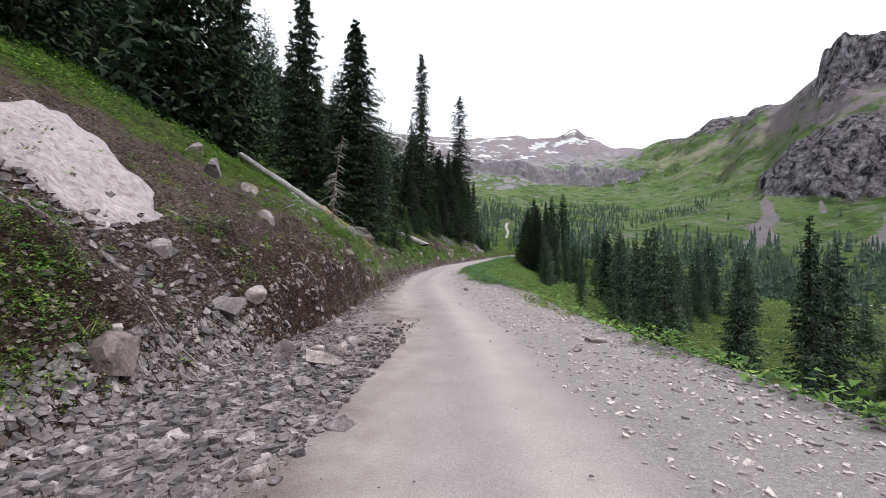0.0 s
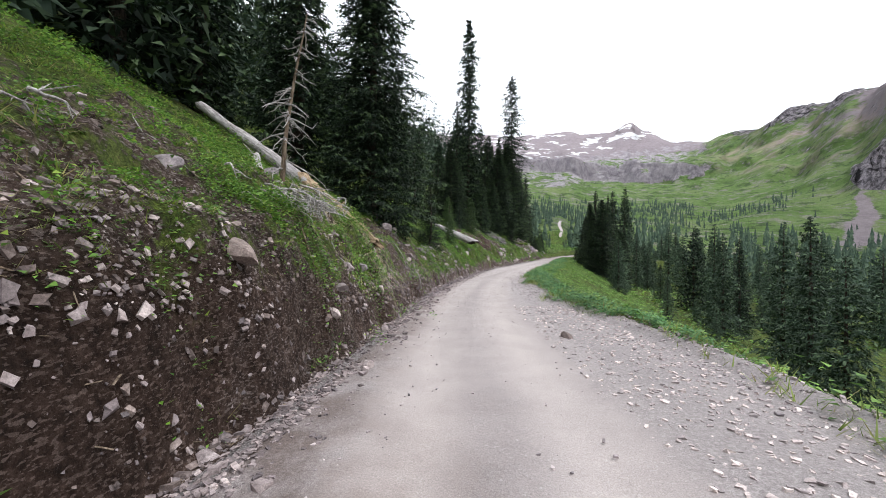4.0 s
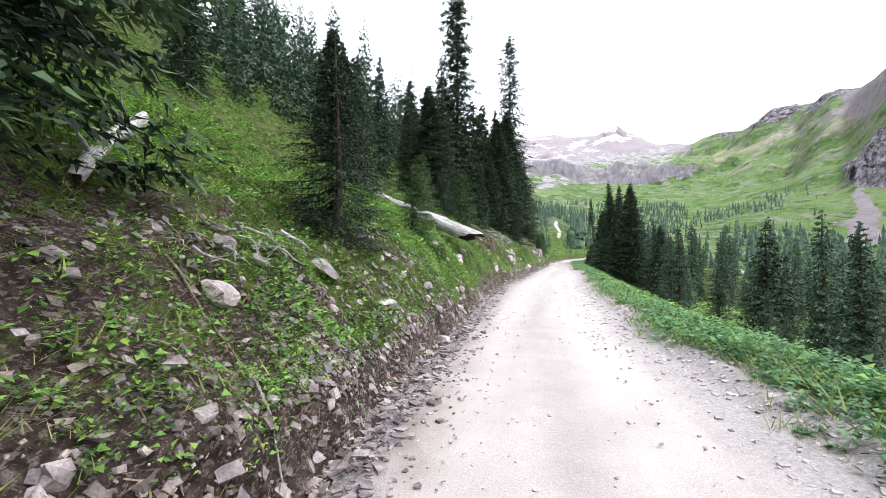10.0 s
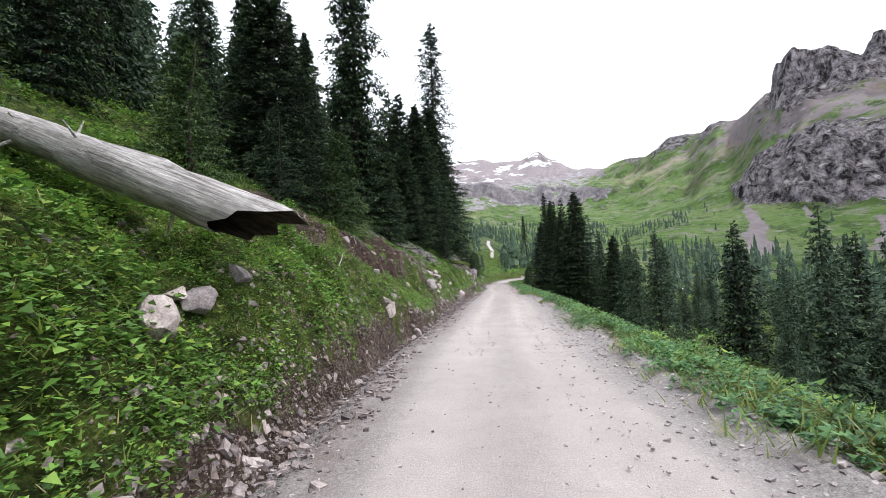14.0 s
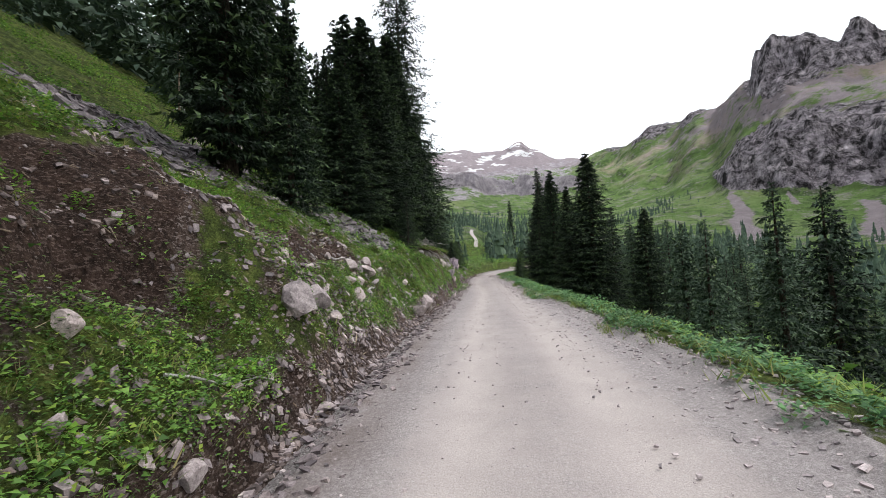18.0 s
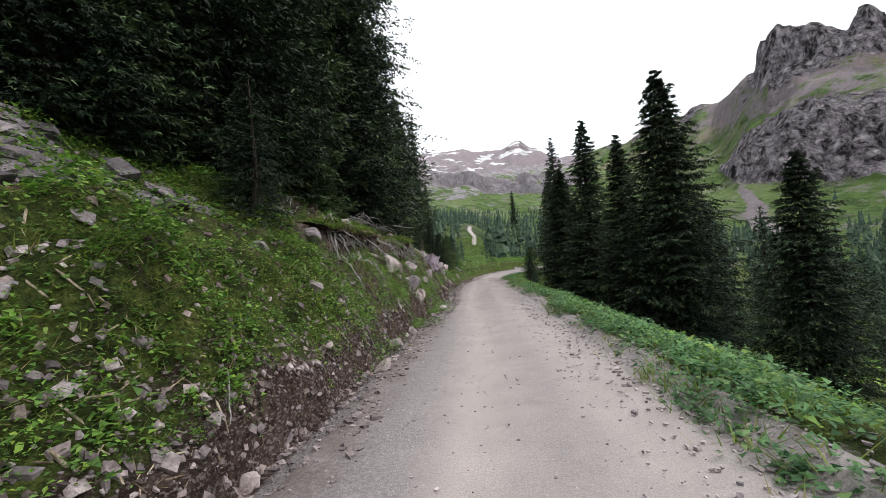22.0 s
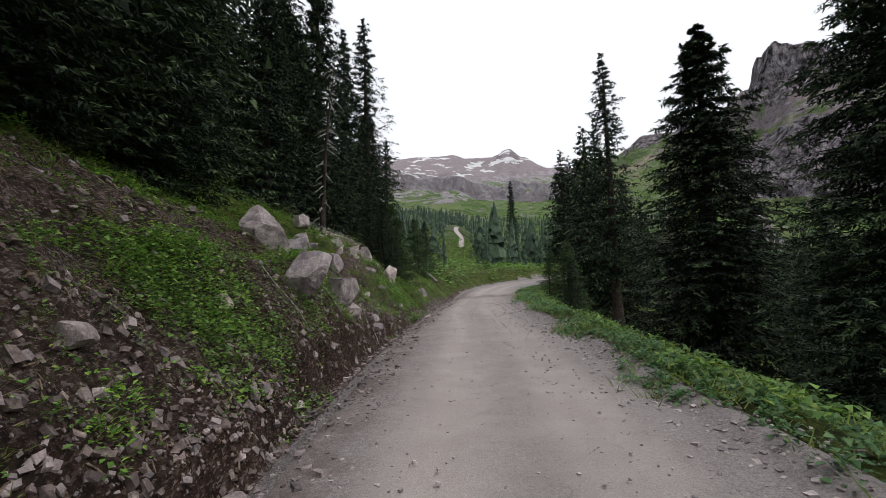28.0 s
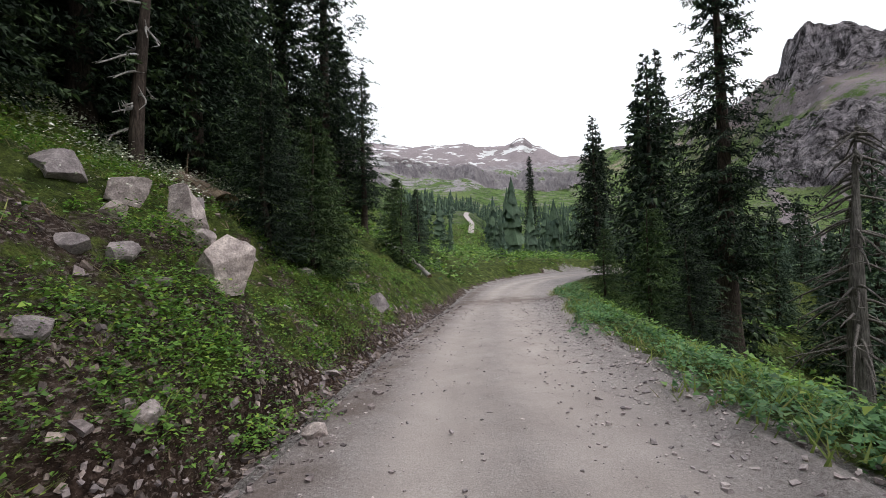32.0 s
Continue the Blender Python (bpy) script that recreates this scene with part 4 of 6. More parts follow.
count = 0
while count < 270:
    y, u = rng.uniform(-8, 132), 6.5 + 46 * rng.rand() ** 1.5
    x = float(road_left(min(y, 118))) - u
    if (y < 27 and u < 13 + 0.25 * max(0, 12 - y)) or (84 < y < 96 and u < 7) or (29 < y < 48 and u < 11) or (48 <= y < 60 and u < 8) or (60 <= y < 76 and u < 18) or not free(x, y, 2.2):
        continue
    if u < 13.5:
        plant_tree((NEAR if u < 9.5 else MID)[count % 3], x, y, rng.uniform(5.5, 10) if 40 < y < 78 else rng.uniform(9, 20), rng, "dark spruce in the dense forest on the slope")
    else:
        bulk_tree(x, y, rng.uniform(6, 11) if 40 < y < 80 and u < 24 else rng.uniform(11, 20))
    count += 1
count = 0
while count < 190:
    y, v = rng.uniform(0, 172), 7 + 88 * rng.rand() ** 1.15
    x = float(road_right(min(y, 118))) + v
    thicket = 0.4 + 1.5 * float(rough(np.array([x]), np.array([y]), 17, 1, 2)[0])
    if (y > 96 and v < 16) or (y < 30 and v < 11) or rng.rand() > thicket or not free(x, y, 2.8):
        continue
    tall = min(rng.uniform(5, 17), (3.0 + 0.05 * v - H(x, y) + 5 * smooth(80, 120, y)) * (0.3 + 0.85 * rng.rand() ** 1.5))
    if tall < 2.5:
        continue
    count += 1
    if v > 52:
        if rng.rand() < 0.6:
            bulk_tree(x, y, tall)
        continue
    plant_tree(VALLEY[rng.randint(4)], x, y, tall, rng, "spruce on the valley side below the road", group="spruces in the valley", wide=1.0 + 0.25 * (tall < 7))
for _ in range(130):
    x, y = rng.uniform(4, 62), rng.uniform(124, 195)
    if (y > 139 or x < road_left(min(y, 138)) - 2) and free(x, y, 2.0) and abs(x - 30) > 3:
        bulk_tree(x, y, 2 + 6 * rng.rand() ** 1.5)
tagged(new("valley_woods", mesh_of("valley_woods", *join(bulk), NEEDLE_FAR_HAZED)), "dense dark spruces on the valley sides", "woods", kind="stuff")


def far_woods():
    """Small spruces scattered over the basin and the far side of the valley, as one mesh."""
    r_ = np.random.RandomState(8)
    n = 5200
    az, r = r_.uniform(3, 64, n), 95 + 420 * r_.rand(n) ** 1.1
    x, y = CENTRE[0] + r * np.sin(np.radians(az)), CENTRE[1] + r * np.cos(np.radians(az))
    z = height(x, y)
    el = np.degrees(np.arctan2(z - 1.6, r))
    grove = rough(x, y, 60, 2, 3)
    want = np.where(el < 1.0, 0.14 + 0.55 * (grove > 0.0), np.where(el < 4.5, 0.06 + 0.5 * (grove > 0.3), 0.03)) + 0.3 * (grove > 0.55) * (el < 7)
    want = np.where(az < 27, 0.25 + 0.6 * (grove > -0.1) * (el < 7), 0.55 * want) * np.where((az > 40) & (el > 1.5), 0.2, 1)
    want = want + 0.85 * ((az > 22) & (az < 37) & (el > 3.0) & (el < 7.0) & (rough(x, y, 45, 5, 2) > 0.12))
    ok = (r_.rand(n) < want) & ~((np.abs(az - 10.5) < 1.6) & (r < 190))
    pieces_v, pieces_f, off = [], [], 0
    for X, Y, Z, R, E in zip(x[ok], y[ok], z[ok], r[ok], el[ok]):
        tall = (3.5 + 9 * r_.rand() ** 1.5) * (1.0 if E < 3 else 0.6)
        wide = tall * r_.uniform(0.15, 0.23)
        tiers, sides = 8, 8
        for k in range(tiers):
            f0, f1 = k / tiers * 0.9, min(1.0, (k + 1.7) / tiers)
            ang = np.arange(sides) * 2 * np.pi / sides + r_.rand()
            rad = wide * (1 - f0) ** 0.85 * r_.uniform(0.45, 1.2, sides)
            ring = np.stack([X + rad * np.cos(ang), Y + rad * np.sin(ang), Z + tall * f0 + r_.uniform(-0.07, 0.05, sides) * tall], 1)
            pieces_v.append(np.concatenate([ring, [[X, Y, Z + tall * f1]]]))
            i = np.arange(sides)
            pieces_f.append(np.stack([i, (i + 1) % sides, np.full(sides, sides)], 1) + off)
            off += sides + 1
    me = mesh_of("far_woods", np.concatenate(pieces_v), np.concatenate(pieces_f), NEEDLE_FAR_HAZED)
    tagged(new("far_woods", me), "scattered dark spruces across the green valley", "far woods", kind="stuff")


far_woods()


# ---- rocks and stones ----
def ico(level):
    bm = bmesh.new()
    bmesh.ops.create_icosphere(bm, subdivisions=level, radius=1.0)
    v = np.array([w.co[:] for w in bm.verts])
    f = np.array([[w.index for w in p.verts] for p in bm.faces])
    bm.free()
    return v, f


ICO = {n: ico(n) for n in (1, 2, 3, 4)}


def rock_shape(seed, level=3, cuts=13, flat=0.65, grain=0.05, soft=0.96):
    """An angular stone about one across: a ball cut by planes, with a rough surface."""
    r_ = np.random.RandomState(seed)
    v, f = ICO[level]
    v = v * np.array([1.0, r_.uniform(0.65, 0.95), flat * r_.uniform(0.8, 1.15)]) * 0.62
    for _ in range(cuts):
        n = r_.normal(0, 1, 3)
        n /= np.linalg.norm(n)
        d = r_.uniform(0.2, 0.4) * (1.0 if abs(n[2]) < 0.6 else flat + 0.1)
        over = np.maximum(v @ n - d, 0)
        v = v - over[:, None] * n * soft
    p = v * 7 + r_.uniform(0, 50)
    wave = value_noise(p[:, 0] + p[:, 2] * 0.7, p[:, 1] - p[:, 2] * 0.6, 1.6, 1) + 0.6 * value_noise(p[:, 0] - p[:, 2], p[:, 1] + p[:, 2], 0.7, 2) + 0.45 * value_noise(p[:, 0] + 1.3 * p[:, 2], p[:, 1] - 0.8 * p[:, 2], 0.33, 3)
    return v * (1 + grain * wave[:, None]), f


BOULDERS = [rock_shape(60 + k, 4, 20, 0.78, 0.05, 1.0) for k in range(8)]
STONES = [rock_shape(120 + k, 2, 9, (0.5, 0.26, 0.34)[k % 3], 0.06) for k in range(12)]
ROCKS = [rock_shape(80 + k, 3, 12, 0.6, 0.05, 1.0) for k in range(10)]
SLABS = [rock_shape(95 + k, 3, 9, 0.28, 0.04) for k in range(6)]
MATS = {"g": ROCK_GREY, "p": ROCK_PALE, "b": ROCK_BROWN}
MESHES = {}


def rock_mesh(shapes, k, colour, flat=True):
    key = (id(shapes), k, colour)
    if key not in MESHES:
        MESHES[key] = mesh_of("rock", *shapes[k], MATS[colour], flat)
    return MESHES[key]


def set_rock(shapes, x, y, size, colour, r_, label, group, name="rock", tip=0.35, sink=0.12, stretch=None):
    ob = new(name, rock_mesh(shapes, r_.randint(len(shapes)), colour))
    e = 0.2
    gx, gy = (H(x + e, y) - H(x - e, y)) / (2 * e), (H(x, y + e) - H(x, y - e)) / (2 * e)
    turn = Vector((-0.5 * gx, -0.5 * gy, 1)).to_track_quat("Z", "Y").to_matrix() @ Euler((r_.normal(0, tip), r_.normal(0, tip), r_.uniform(0, 6.28))).to_matrix()
    s = size * (1.22 if shapes is BOULDERS else 1.12)
    ob.matrix_basis = Matrix.LocRotScale((x, y, H(x, y) + size * sink), turn.to_quaternion(), stretch or (s, s, s))
    return tagged(ob, label, "rock", group)


rrng = np.random.RandomState(21)
GREY, PALE, BROWN = "angular grey rock lying on the bank", "pale angular rock at the road's edge", "brown earthy rock set in the soil bank"
FIRST = ((-3.7, 7.0, 0.7, "g"), (-3.8, 4.6, 0.75, "b"), (-3.5, 7.7, 0.48, "p"), (-1.7, 6.8, 0.4, "p"), (-1.0, 3.9, 0.3, "g"), (-1.8, 5.2, 0.36, "p"), (-1.4, 3.1, 0.27, "p"), (2.3, 7.0, 0.32, "p"),
         (-4.8, 7.0, 0.55, "g"), (-1.6, 7.4, 0.36, "p"), (2.9, 7.6, 0.38, "p"), (-1.8, 6.1, 0.55, "p"), (-6.1, 12.8, 0.75, "p"), (-2.1, 6.8, 0.33, "p"), (-8.6, 14.0, 0.9, "g"), (-2.5, 9.8, 0.28, "p"),
         (-4.6, 14.3, 0.5, "g"), (-3.2, 13.6, 0.45, "b"), (-2.2, 15.1, 0.3, "p"), (-2.7, 18.0, 0.22, "p"), (1.0, 17.6, 0.3, "b"), (-3.1, 16.4, 0.3, "p"))
SECOND = ((-3.5, 18.8, 0.36, "g"), (-3.4, 17.6, 0.33, "g"), (-3.1, 19.2, 0.25, "p"), (-3.9, 17.9, 0.16, "p"), (-3.9, 18.2, 0.2, "p"), (-3.7, 20.5, 0.2, "p"), (-6.4, 19.9, 0.55, "g"), (-4.2, 25.9, 0.2, "g"),
          (-4.0, 26.8, 0.26, "p"), (-3.8, 26.4, 0.23, "p"), (-3.7, 26.6, 0.2, "p"), (-3.4, 26.0, 0.16, "p"), (-3.7, 25.6, 0.27, "p"), (-4.6, 26.8, 0.42, "g"), (-4.7, 26.2, 0.5, "g"), (-2.2, 34.5, 0.3, "p"),
          (-3.9, 30.3, 0.32, "p"), (-4.8, 32.1, 0.28, "g"), (-3.0, 33.1, 0.28, "p"), (-4.0, 31.1, 0.3, "g"), (-4.2, 30.8, 0.3, "g"), (-3.4, 31.9, 0.15, "p"))
THIRD = ((-2.4, 43.2, 0.46, "g"), (-2.8, 40.7, 0.36, "g"), (-2.9, 39.3, 0.38, "g"), (-2.2, 43.9, 0.33, "g"), (-2.1, 38.8, 0.27, "p"), (-2.0, 39.0, 0.18, "p"), (-2.2, 38.2, 0.26, "p"), (-2.5, 39.2, 0.2, "p"),
         (-0.7, 48.9, 0.3, "p"), (0.3, 51.8, 0.26, "p"), (0.0, 50.8, 0.32, "p"), (-1.0, 49.7, 0.3, "g"), (-2.6, 50.5, 0.33, "b"), (-2.4, 51.0, 0.45, "b"), (-2.1, 51.8, 0.42, "g"), (-2.8, 51.2, 0.42, "b"),
         (-3.1, 51.3, 0.4, "g"), (-0.6, 48.8, 0.5, "p"), (-0.6, 50.2, 0.3, "p"), (1.4, 52.7, 0.15, "b"), (0.9, 57.6, 0.6, "g"), (0.75, 56.9, 0.7, "g"), (0.9, 58.9, 0.26, "p"), (1.7, 59.7, 0.25, "p"))
FOURTH = ((1.2, 61.9, 0.42, "p"), (0.5, 59.4, 0.23, "p"), (0.4, 57.7, 0.3, "p"), (1.1, 58.1, 0.35, "g"), (1.3, 60.2, 0.45, "p"), (-5.6, 71.5, 1.6, "g"), (-7.7, 73, 1.4, "g"), (1.3, 62.7, 0.42, "p"),
          (3.2, 65.9, 0.6, "p"), (2.5, 65.9, 0.3, "p"), (3.4, 73.0, 0.4, "g"), (5.5, 75.5, 0.5, "p"), (5.9, 77.3, 0.42, "p"), (4.2, 78.1, 0.66, "p"), (3.7, 75.5, 0.5, "g"), (4.3, 72.8, 0.36, "g"),
          (5.3, 73.2, 0.35, "p"), (6.2, 83.0, 0.38, "g"), (6.1, 82.2, 0.75, "g"), (6.3, 83.9, 0.33, "g"), (6.8, 83.9, 0.5, "g"), (7.1, 86.4, 0.85, "g"), (6.4, 80.9, 0.42, "p"), (5.4, 84.0, 0.6, "b"))
FIFTH = ((7.7, 95.8, 1.1, "g"), (8.5, 95.2, 1.0, "g"), (7.5, 99.2, 1.15, "g"), (7.5, 100.7, 0.8, "g"), (7.1, 102.8, 0.9, "g"), (8.2, 98.7, 0.6, "b"), (8.5, 100.1, 0.78, "g"), (9.0, 97.4, 1.1, "g"),
         (9.2, 96.9, 0.5, "p"), (9.65, 97.9, 0.3, "g"), (7.6, 103.6, 0.4, "p"), (7.7, 101.3, 0.5, "g"), (7.7, 100.0, 0.45, "b"), (9.4, 100.2, 0.35, "p"), (7.8, 90.9, 0.32, "p"), (7.9, 93.3, 0.3, "p"), (8.5, 101.8, 0.45, "p"))
SIXTH = ((8.7, 104.5, 0.63, "p"), (8.2, 104.2, 0.68, "g"), (10.1, 104.0, 0.85, "p"), (9.3, 105.0, 0.8, "p"), (9.5, 103.2, 0.4, "g"), (11.3, 108.4, 0.6, "p"), (11.9, 108.6, 0.6, "g"), (10.5, 107.1, 0.45, "g"),
         (10.3, 109.4, 0.5, "g"), (9.9, 101.7, 0.28, "g"), (10.5, 101.9, 0.25, "p"), (11.5, 102.6, 0.28, "p"), (9.4, 102.7, 0.32, "g"), (8.9, 104.0, 0.4, "p"), (9.0, 105.8, 0.5, "g"), (9.7, 104.6, 0.45, "p"))
MORE = ((-2.55, 6.39, 0.62, "g"), (-2.05, 6.72, 0.24, "p"), (-7.07, 12.41, 0.8, "g"), (-4.66, 10.65, 0.55, "p"), (-2.97, 15.83, 0.26, "p"), (-3.42, 20.36, 0.33, "p"), (-4.36, 16.73, 0.42, "g"), (-3.97, 33.74, 0.22, "g"),
        (-2.96, 35.21, 0.18, "g"), (-2.66, 35.39, 0.29, "g"), (-2.39, 35.36, 0.21, "p"), (-2.6, 34.93, 0.18, "p"), (-3.0, 34.55, 0.15, "p"), (-2.41, 42.43, 0.54, "p"), (-2.55, 43.11, 0.3, "p"), (-0.22, 54.3, 0.23, "p"),
        (0.8, 56.97, 0.3, "p"), (0.05, 53.83, 0.18, "p"), (0.63, 54.16, 0.24, "p"), (1.12, 57.88, 0.34, "p"), (0.39, 62.23, 0.26, "p"), (1.05, 60.94, 0.34, "p"), (0.98, 62.17, 0.44, "p"), (1.38, 62.53, 0.4, "p"),
        (2.8, 64.22, 0.58, "p"), (2.56, 65.36, 0.36, "p"), (1.48, 61.95, 0.25, "g"), (1.58, 62.46, 0.32, "g"), (1.23, 62.31, 0.25, "g"), (1.05, 61.86, 0.24, "p"), (1.36, 62.4, 0.18, "g"), (0.12, 66.69, 0.39, "g"), (1.64, 64.05, 0.26, "g"),
        (6.26, 80.24, 0.5, "p"), (7.31, 82.24, 0.37, "p"), (6.8, 80.62, 0.26, "p"), (5.91, 79.78, 0.25, "p"), (8.8, 90.99, 0.26, "p"), (8.38, 89.92, 0.3, "p"), (8.54, 90.52, 0.2, "p"), (9.72, 97.78, 0.36, "g"), (9.22, 96.97, 0.56, "p"))
for rows in (FIRST, SECOND, THIRD, FOURTH, FIFTH, SIXTH, MORE):
    for x, y, size, colour in rows:
        shapes = BOULDERS if size > 0.55 else ROCKS
        set_rock(shapes, x, y, size, colour, rrng, {"g": GREY, "p": PALE, "b": BROWN}[colour] if size < 0.55 else "large weathered " + {"g": "grey", "p": "pale", "b": "brown"}[colour] + " boulder resting on the bank",
                 "rocks on the bank" if size < 0.55 else "boulders on the bank", "rock" if size < 0.55 else "boulder")
# the great boulder beside the road, and the slabs
MATS["u"] = rock_material("purple_rock", (0.12, 0.1, 0.125), (0.25, 0.215, 0.255), (0.42, 0.375, 0.415), 4.0, False, 0.07)
set_rock([rock_shape(203, 4, 22, 1.0, 0.15, 1.0)], 7.4, 88.7, 1.75, "u", rrng, "great purplish grey boulder with a broken rough face", "boulders on the bank", "boulder", 0.1, 0.0)
set_rock(BOULDERS[4:5], 6.0, 79.9, 0.85, "g", rrng, "flat mossy grey boulder at the road's edge", "boulders on the bank", "boulder", 0.1, -0.14)
set_rock(BOULDERS[1:2], 5.4, 91.2, 1.0, "g", rrng, "grey outcrop under the spruces", "boulders on the bank", "boulder", 0.1, 0.1)
for x, y, size, colour in ((5.5, 79.1, 0.85, "p"), (5.2, 78.7, 0.55, "p"), (4.85, 78.9, 0.45, "g"), (6.4, 80.8, 0.5, "p"), (4.9, 80.3, 0.5, "b"), (5.75, 76.9, 0.5, "p"), (5.6, 77.3, 0.3, "g"), (4.3, 77.0, 0.6, "g"), (4.0, 77.9, 0.45, "b")):
    set_rock(SLABS, x, y, size, colour, rrng, "flat broken slab in the earth under the roots", "slabs on the bank", "rock", 0.3, 0.04)
set_rock(SLABS, -3.7, 32.5, 0.62, "g", rrng, "flat grey slab among grass", "slabs on the bank", "rock", 0.15, 0.05)
# loose stones of a hand's size and more, on the banks and along the edges
count = 0
while count < 300:
    y = rrng.uniform(-1, 112)
    if rrng.rand() < 0.88:
        u = 0.1 + 2.6 * rrng.rand() ** 1.5
        x = float(road_left(y)) - u
    else:
        x = float(road_right(y)) + rrng.uniform(-0.1, 0.6)
    g_, s_, l_ = cover(np.array([x]), np.array([y]))
    if rrng.rand() > 0.25 + 0.8 * s_[0]:
        continue
    size = 0.07 + 0.22 * rrng.rand() ** 2.2
    set_rock(STONES, x, y, size if x < road_right(y) - 1 else size * 0.5, "gppb"[rrng.randint(4)], rrng, "loose broken stone on the bank", "loose stones", "stone", 0.3, 0.12)
    count += 1


def stone_field(name, n, place, size, mats, label, flat=0.58, long=1.12):
    """Many small broken stones in one mesh: place(rng, n) gives x and y."""
    r_ = np.random.RandomState(len(name) + n)
    x, y = place(r_, n)
    n = len(x)
    cube = np.array([[a, b, c] for a in (-1, 1) for b in (-1, 1) for c in (-1, 1)], float)
    cf = np.array([[0, 1, 3, 2], [4, 6, 7, 5], [0, 4, 5, 1], [2, 3, 7, 6], [0, 2, 6, 4], [1, 5, 7, 3]])
    s = size(r_, n)
    v = cube[None] * r_.uniform(0.35, 1.0, (n, 8, 3)) * np.array([long, 0.75, flat]) * 0.5 * s[:, None, None]
    a, b = r_.uniform(0, 6.28, n), r_.normal(0, 0.22, n)
    ca, sa, cb, sb = np.cos(a), np.sin(a), np.cos(b), np.sin(b)
    X = v[..., 0] * cb[:, None] + v[..., 2] * sb[:, None]
    Z = -v[..., 0] * sb[:, None] + v[..., 2] * cb[:, None]
    gx = (height(x + 0.1, y) - height(x - 0.1, y)) / 0.2
    gy = (height(x, y + 0.1) - height(x, y - 0.1)) / 0.2
    wx, wy = X * ca[:, None] - v[..., 1] * sa[:, None], X * sa[:, None] + v[..., 1] * ca[:, None]
    gx, gy = gx.clip(-1.6, 1.6), gy.clip(-1.6, 1.6)
    e1 = np.stack([np.ones(n), np.zeros(n), gx], 1)
    e1 /= np.linalg.norm(e1, axis=1, keepdims=True)
    e3 = np.stack([-gx, -gy, np.ones(n)], 1)
    e3 /= np.linalg.norm(e3, axis=1, keepdims=True)
    e2 = np.cross(e3, e1)
    body = wx[..., None] * e1[:, None] + wy[..., None] * e2[:, None] + Z[..., None] * e3[:, None]
    on_road = (x > road_left(y) + 0.2) & (x < road_right(y) + 0.4)
    base = height(x, y) + 0.1 * s + 0.036 * on_road
    pts = (np.stack([x, y, base], 1)[:, None] + body).reshape(-1, 3)
    faces = (cf[None] + 8 * np.arange(n)[:, None, None]).reshape(-1, 4)
    me = mesh_of(name, pts, faces, mats)
    tagged(new(name, me), label, "stones", kind="stuff")


def edge_left(r_, n):
    y = r_.uniform(-3, 116, n)
    x = road_left(y) - 0.1 + 0.75 * r_.rand(n) ** 1.4 * np.where(r_.rand(n) < 0.55, 1, -0.9)
    keep = r_.rand(n) < np.clip(0.45 + 1.0 * rough(x * 0.6, y, 1.7, 3, 3), 0.12, 1)
    return x[keep], y[keep]


def edge_right(r_, n):
    y = r_.uniform(-3, 116, n)
    x = road_right(y) + r_.normal(0.22, 0.36, n)
    keep = np.abs(x - road_right(y) - 0.1) < 0.75
    return x[keep], y[keep]


def on_bank(r_, n):
    y = r_.uniform(-2, 112, n)
    x = road_left(y) - 0.1 - 4.2 * r_.rand(n) ** 1.6
    g, s, l = cover(x, y)
    keep = r_.rand(n) < np.clip(0.95 - 0.9 * g + 0.7 * rough(x, y, 1.3, 2, 3), 0.03, 1)
    return x[keep], y[keep]


def on_fan(r_, n):
    y = r_.normal(4.6, 2.0, n)
    return road_left(y) + 2.2 - 2.9 * r_.rand(n) ** 0.8, y


def on_road(r_, n):
    y = 116 * r_.rand(n) ** 0.75
    f = r_.rand(n)
    f = np.where(r_.rand(n) < 0.5, np.where(f < 0.5, f * 0.5, 1 - (1 - f) * 0.5), f)
    return road_left(y) + 0.3 + (road_right(y) - road_left(y) - 0.6) * f, y


def on_chute(r_, n):
    u = -0.5 + 5.0 * r_.rand(n)
    y = 6.6 + r_.normal(0, 0.5, n)
    return road_left(y) - u, y


def on_rot(r_, n):
    y = r_.normal(20.6, 1.1, n)
    x = road_left(y) - 0.1 - 3.8 * r_.rand(n)
    keep = r_.rand(n) < np.clip(0.55 + 1.0 * rough(x, y, 0.8, 3, 3), 0.05, 1)
    return x[keep], y[keep]


def on_margin(r_, n):
    y = -1 + 23 * r_.rand(n)
    return track_mid(y) + 1.3 + (road_right(y) - track_mid(y) - 1.2) * r_.rand(n) ** 0.8, y


def on_rubble(r_, n):
    y = np.where(r_.rand(n) < 0.7, r_.uniform(24, 37, n), r_.normal(59.5, 2.2, n))
    x = road_left(y) + 0.3 - 2.6 * r_.rand(n) ** 2
    keep = r_.rand(n) < np.clip(0.6 + 0.9 * rough(x, y, 1.2, 1, 2), 0.1, 1)
    return x[keep], y[keep]


def on_slide(r_, n):
    u = 2.6 + 9 * r_.rand(n)
    y = 71 - 0.5 * u + r_.normal(0, 1.8, n)
    return road_left(y) - u, y


def sizes(lo, hi, power=2.5):
    return lambda r_, n: lo + (hi - lo) * r_.rand(n) ** power


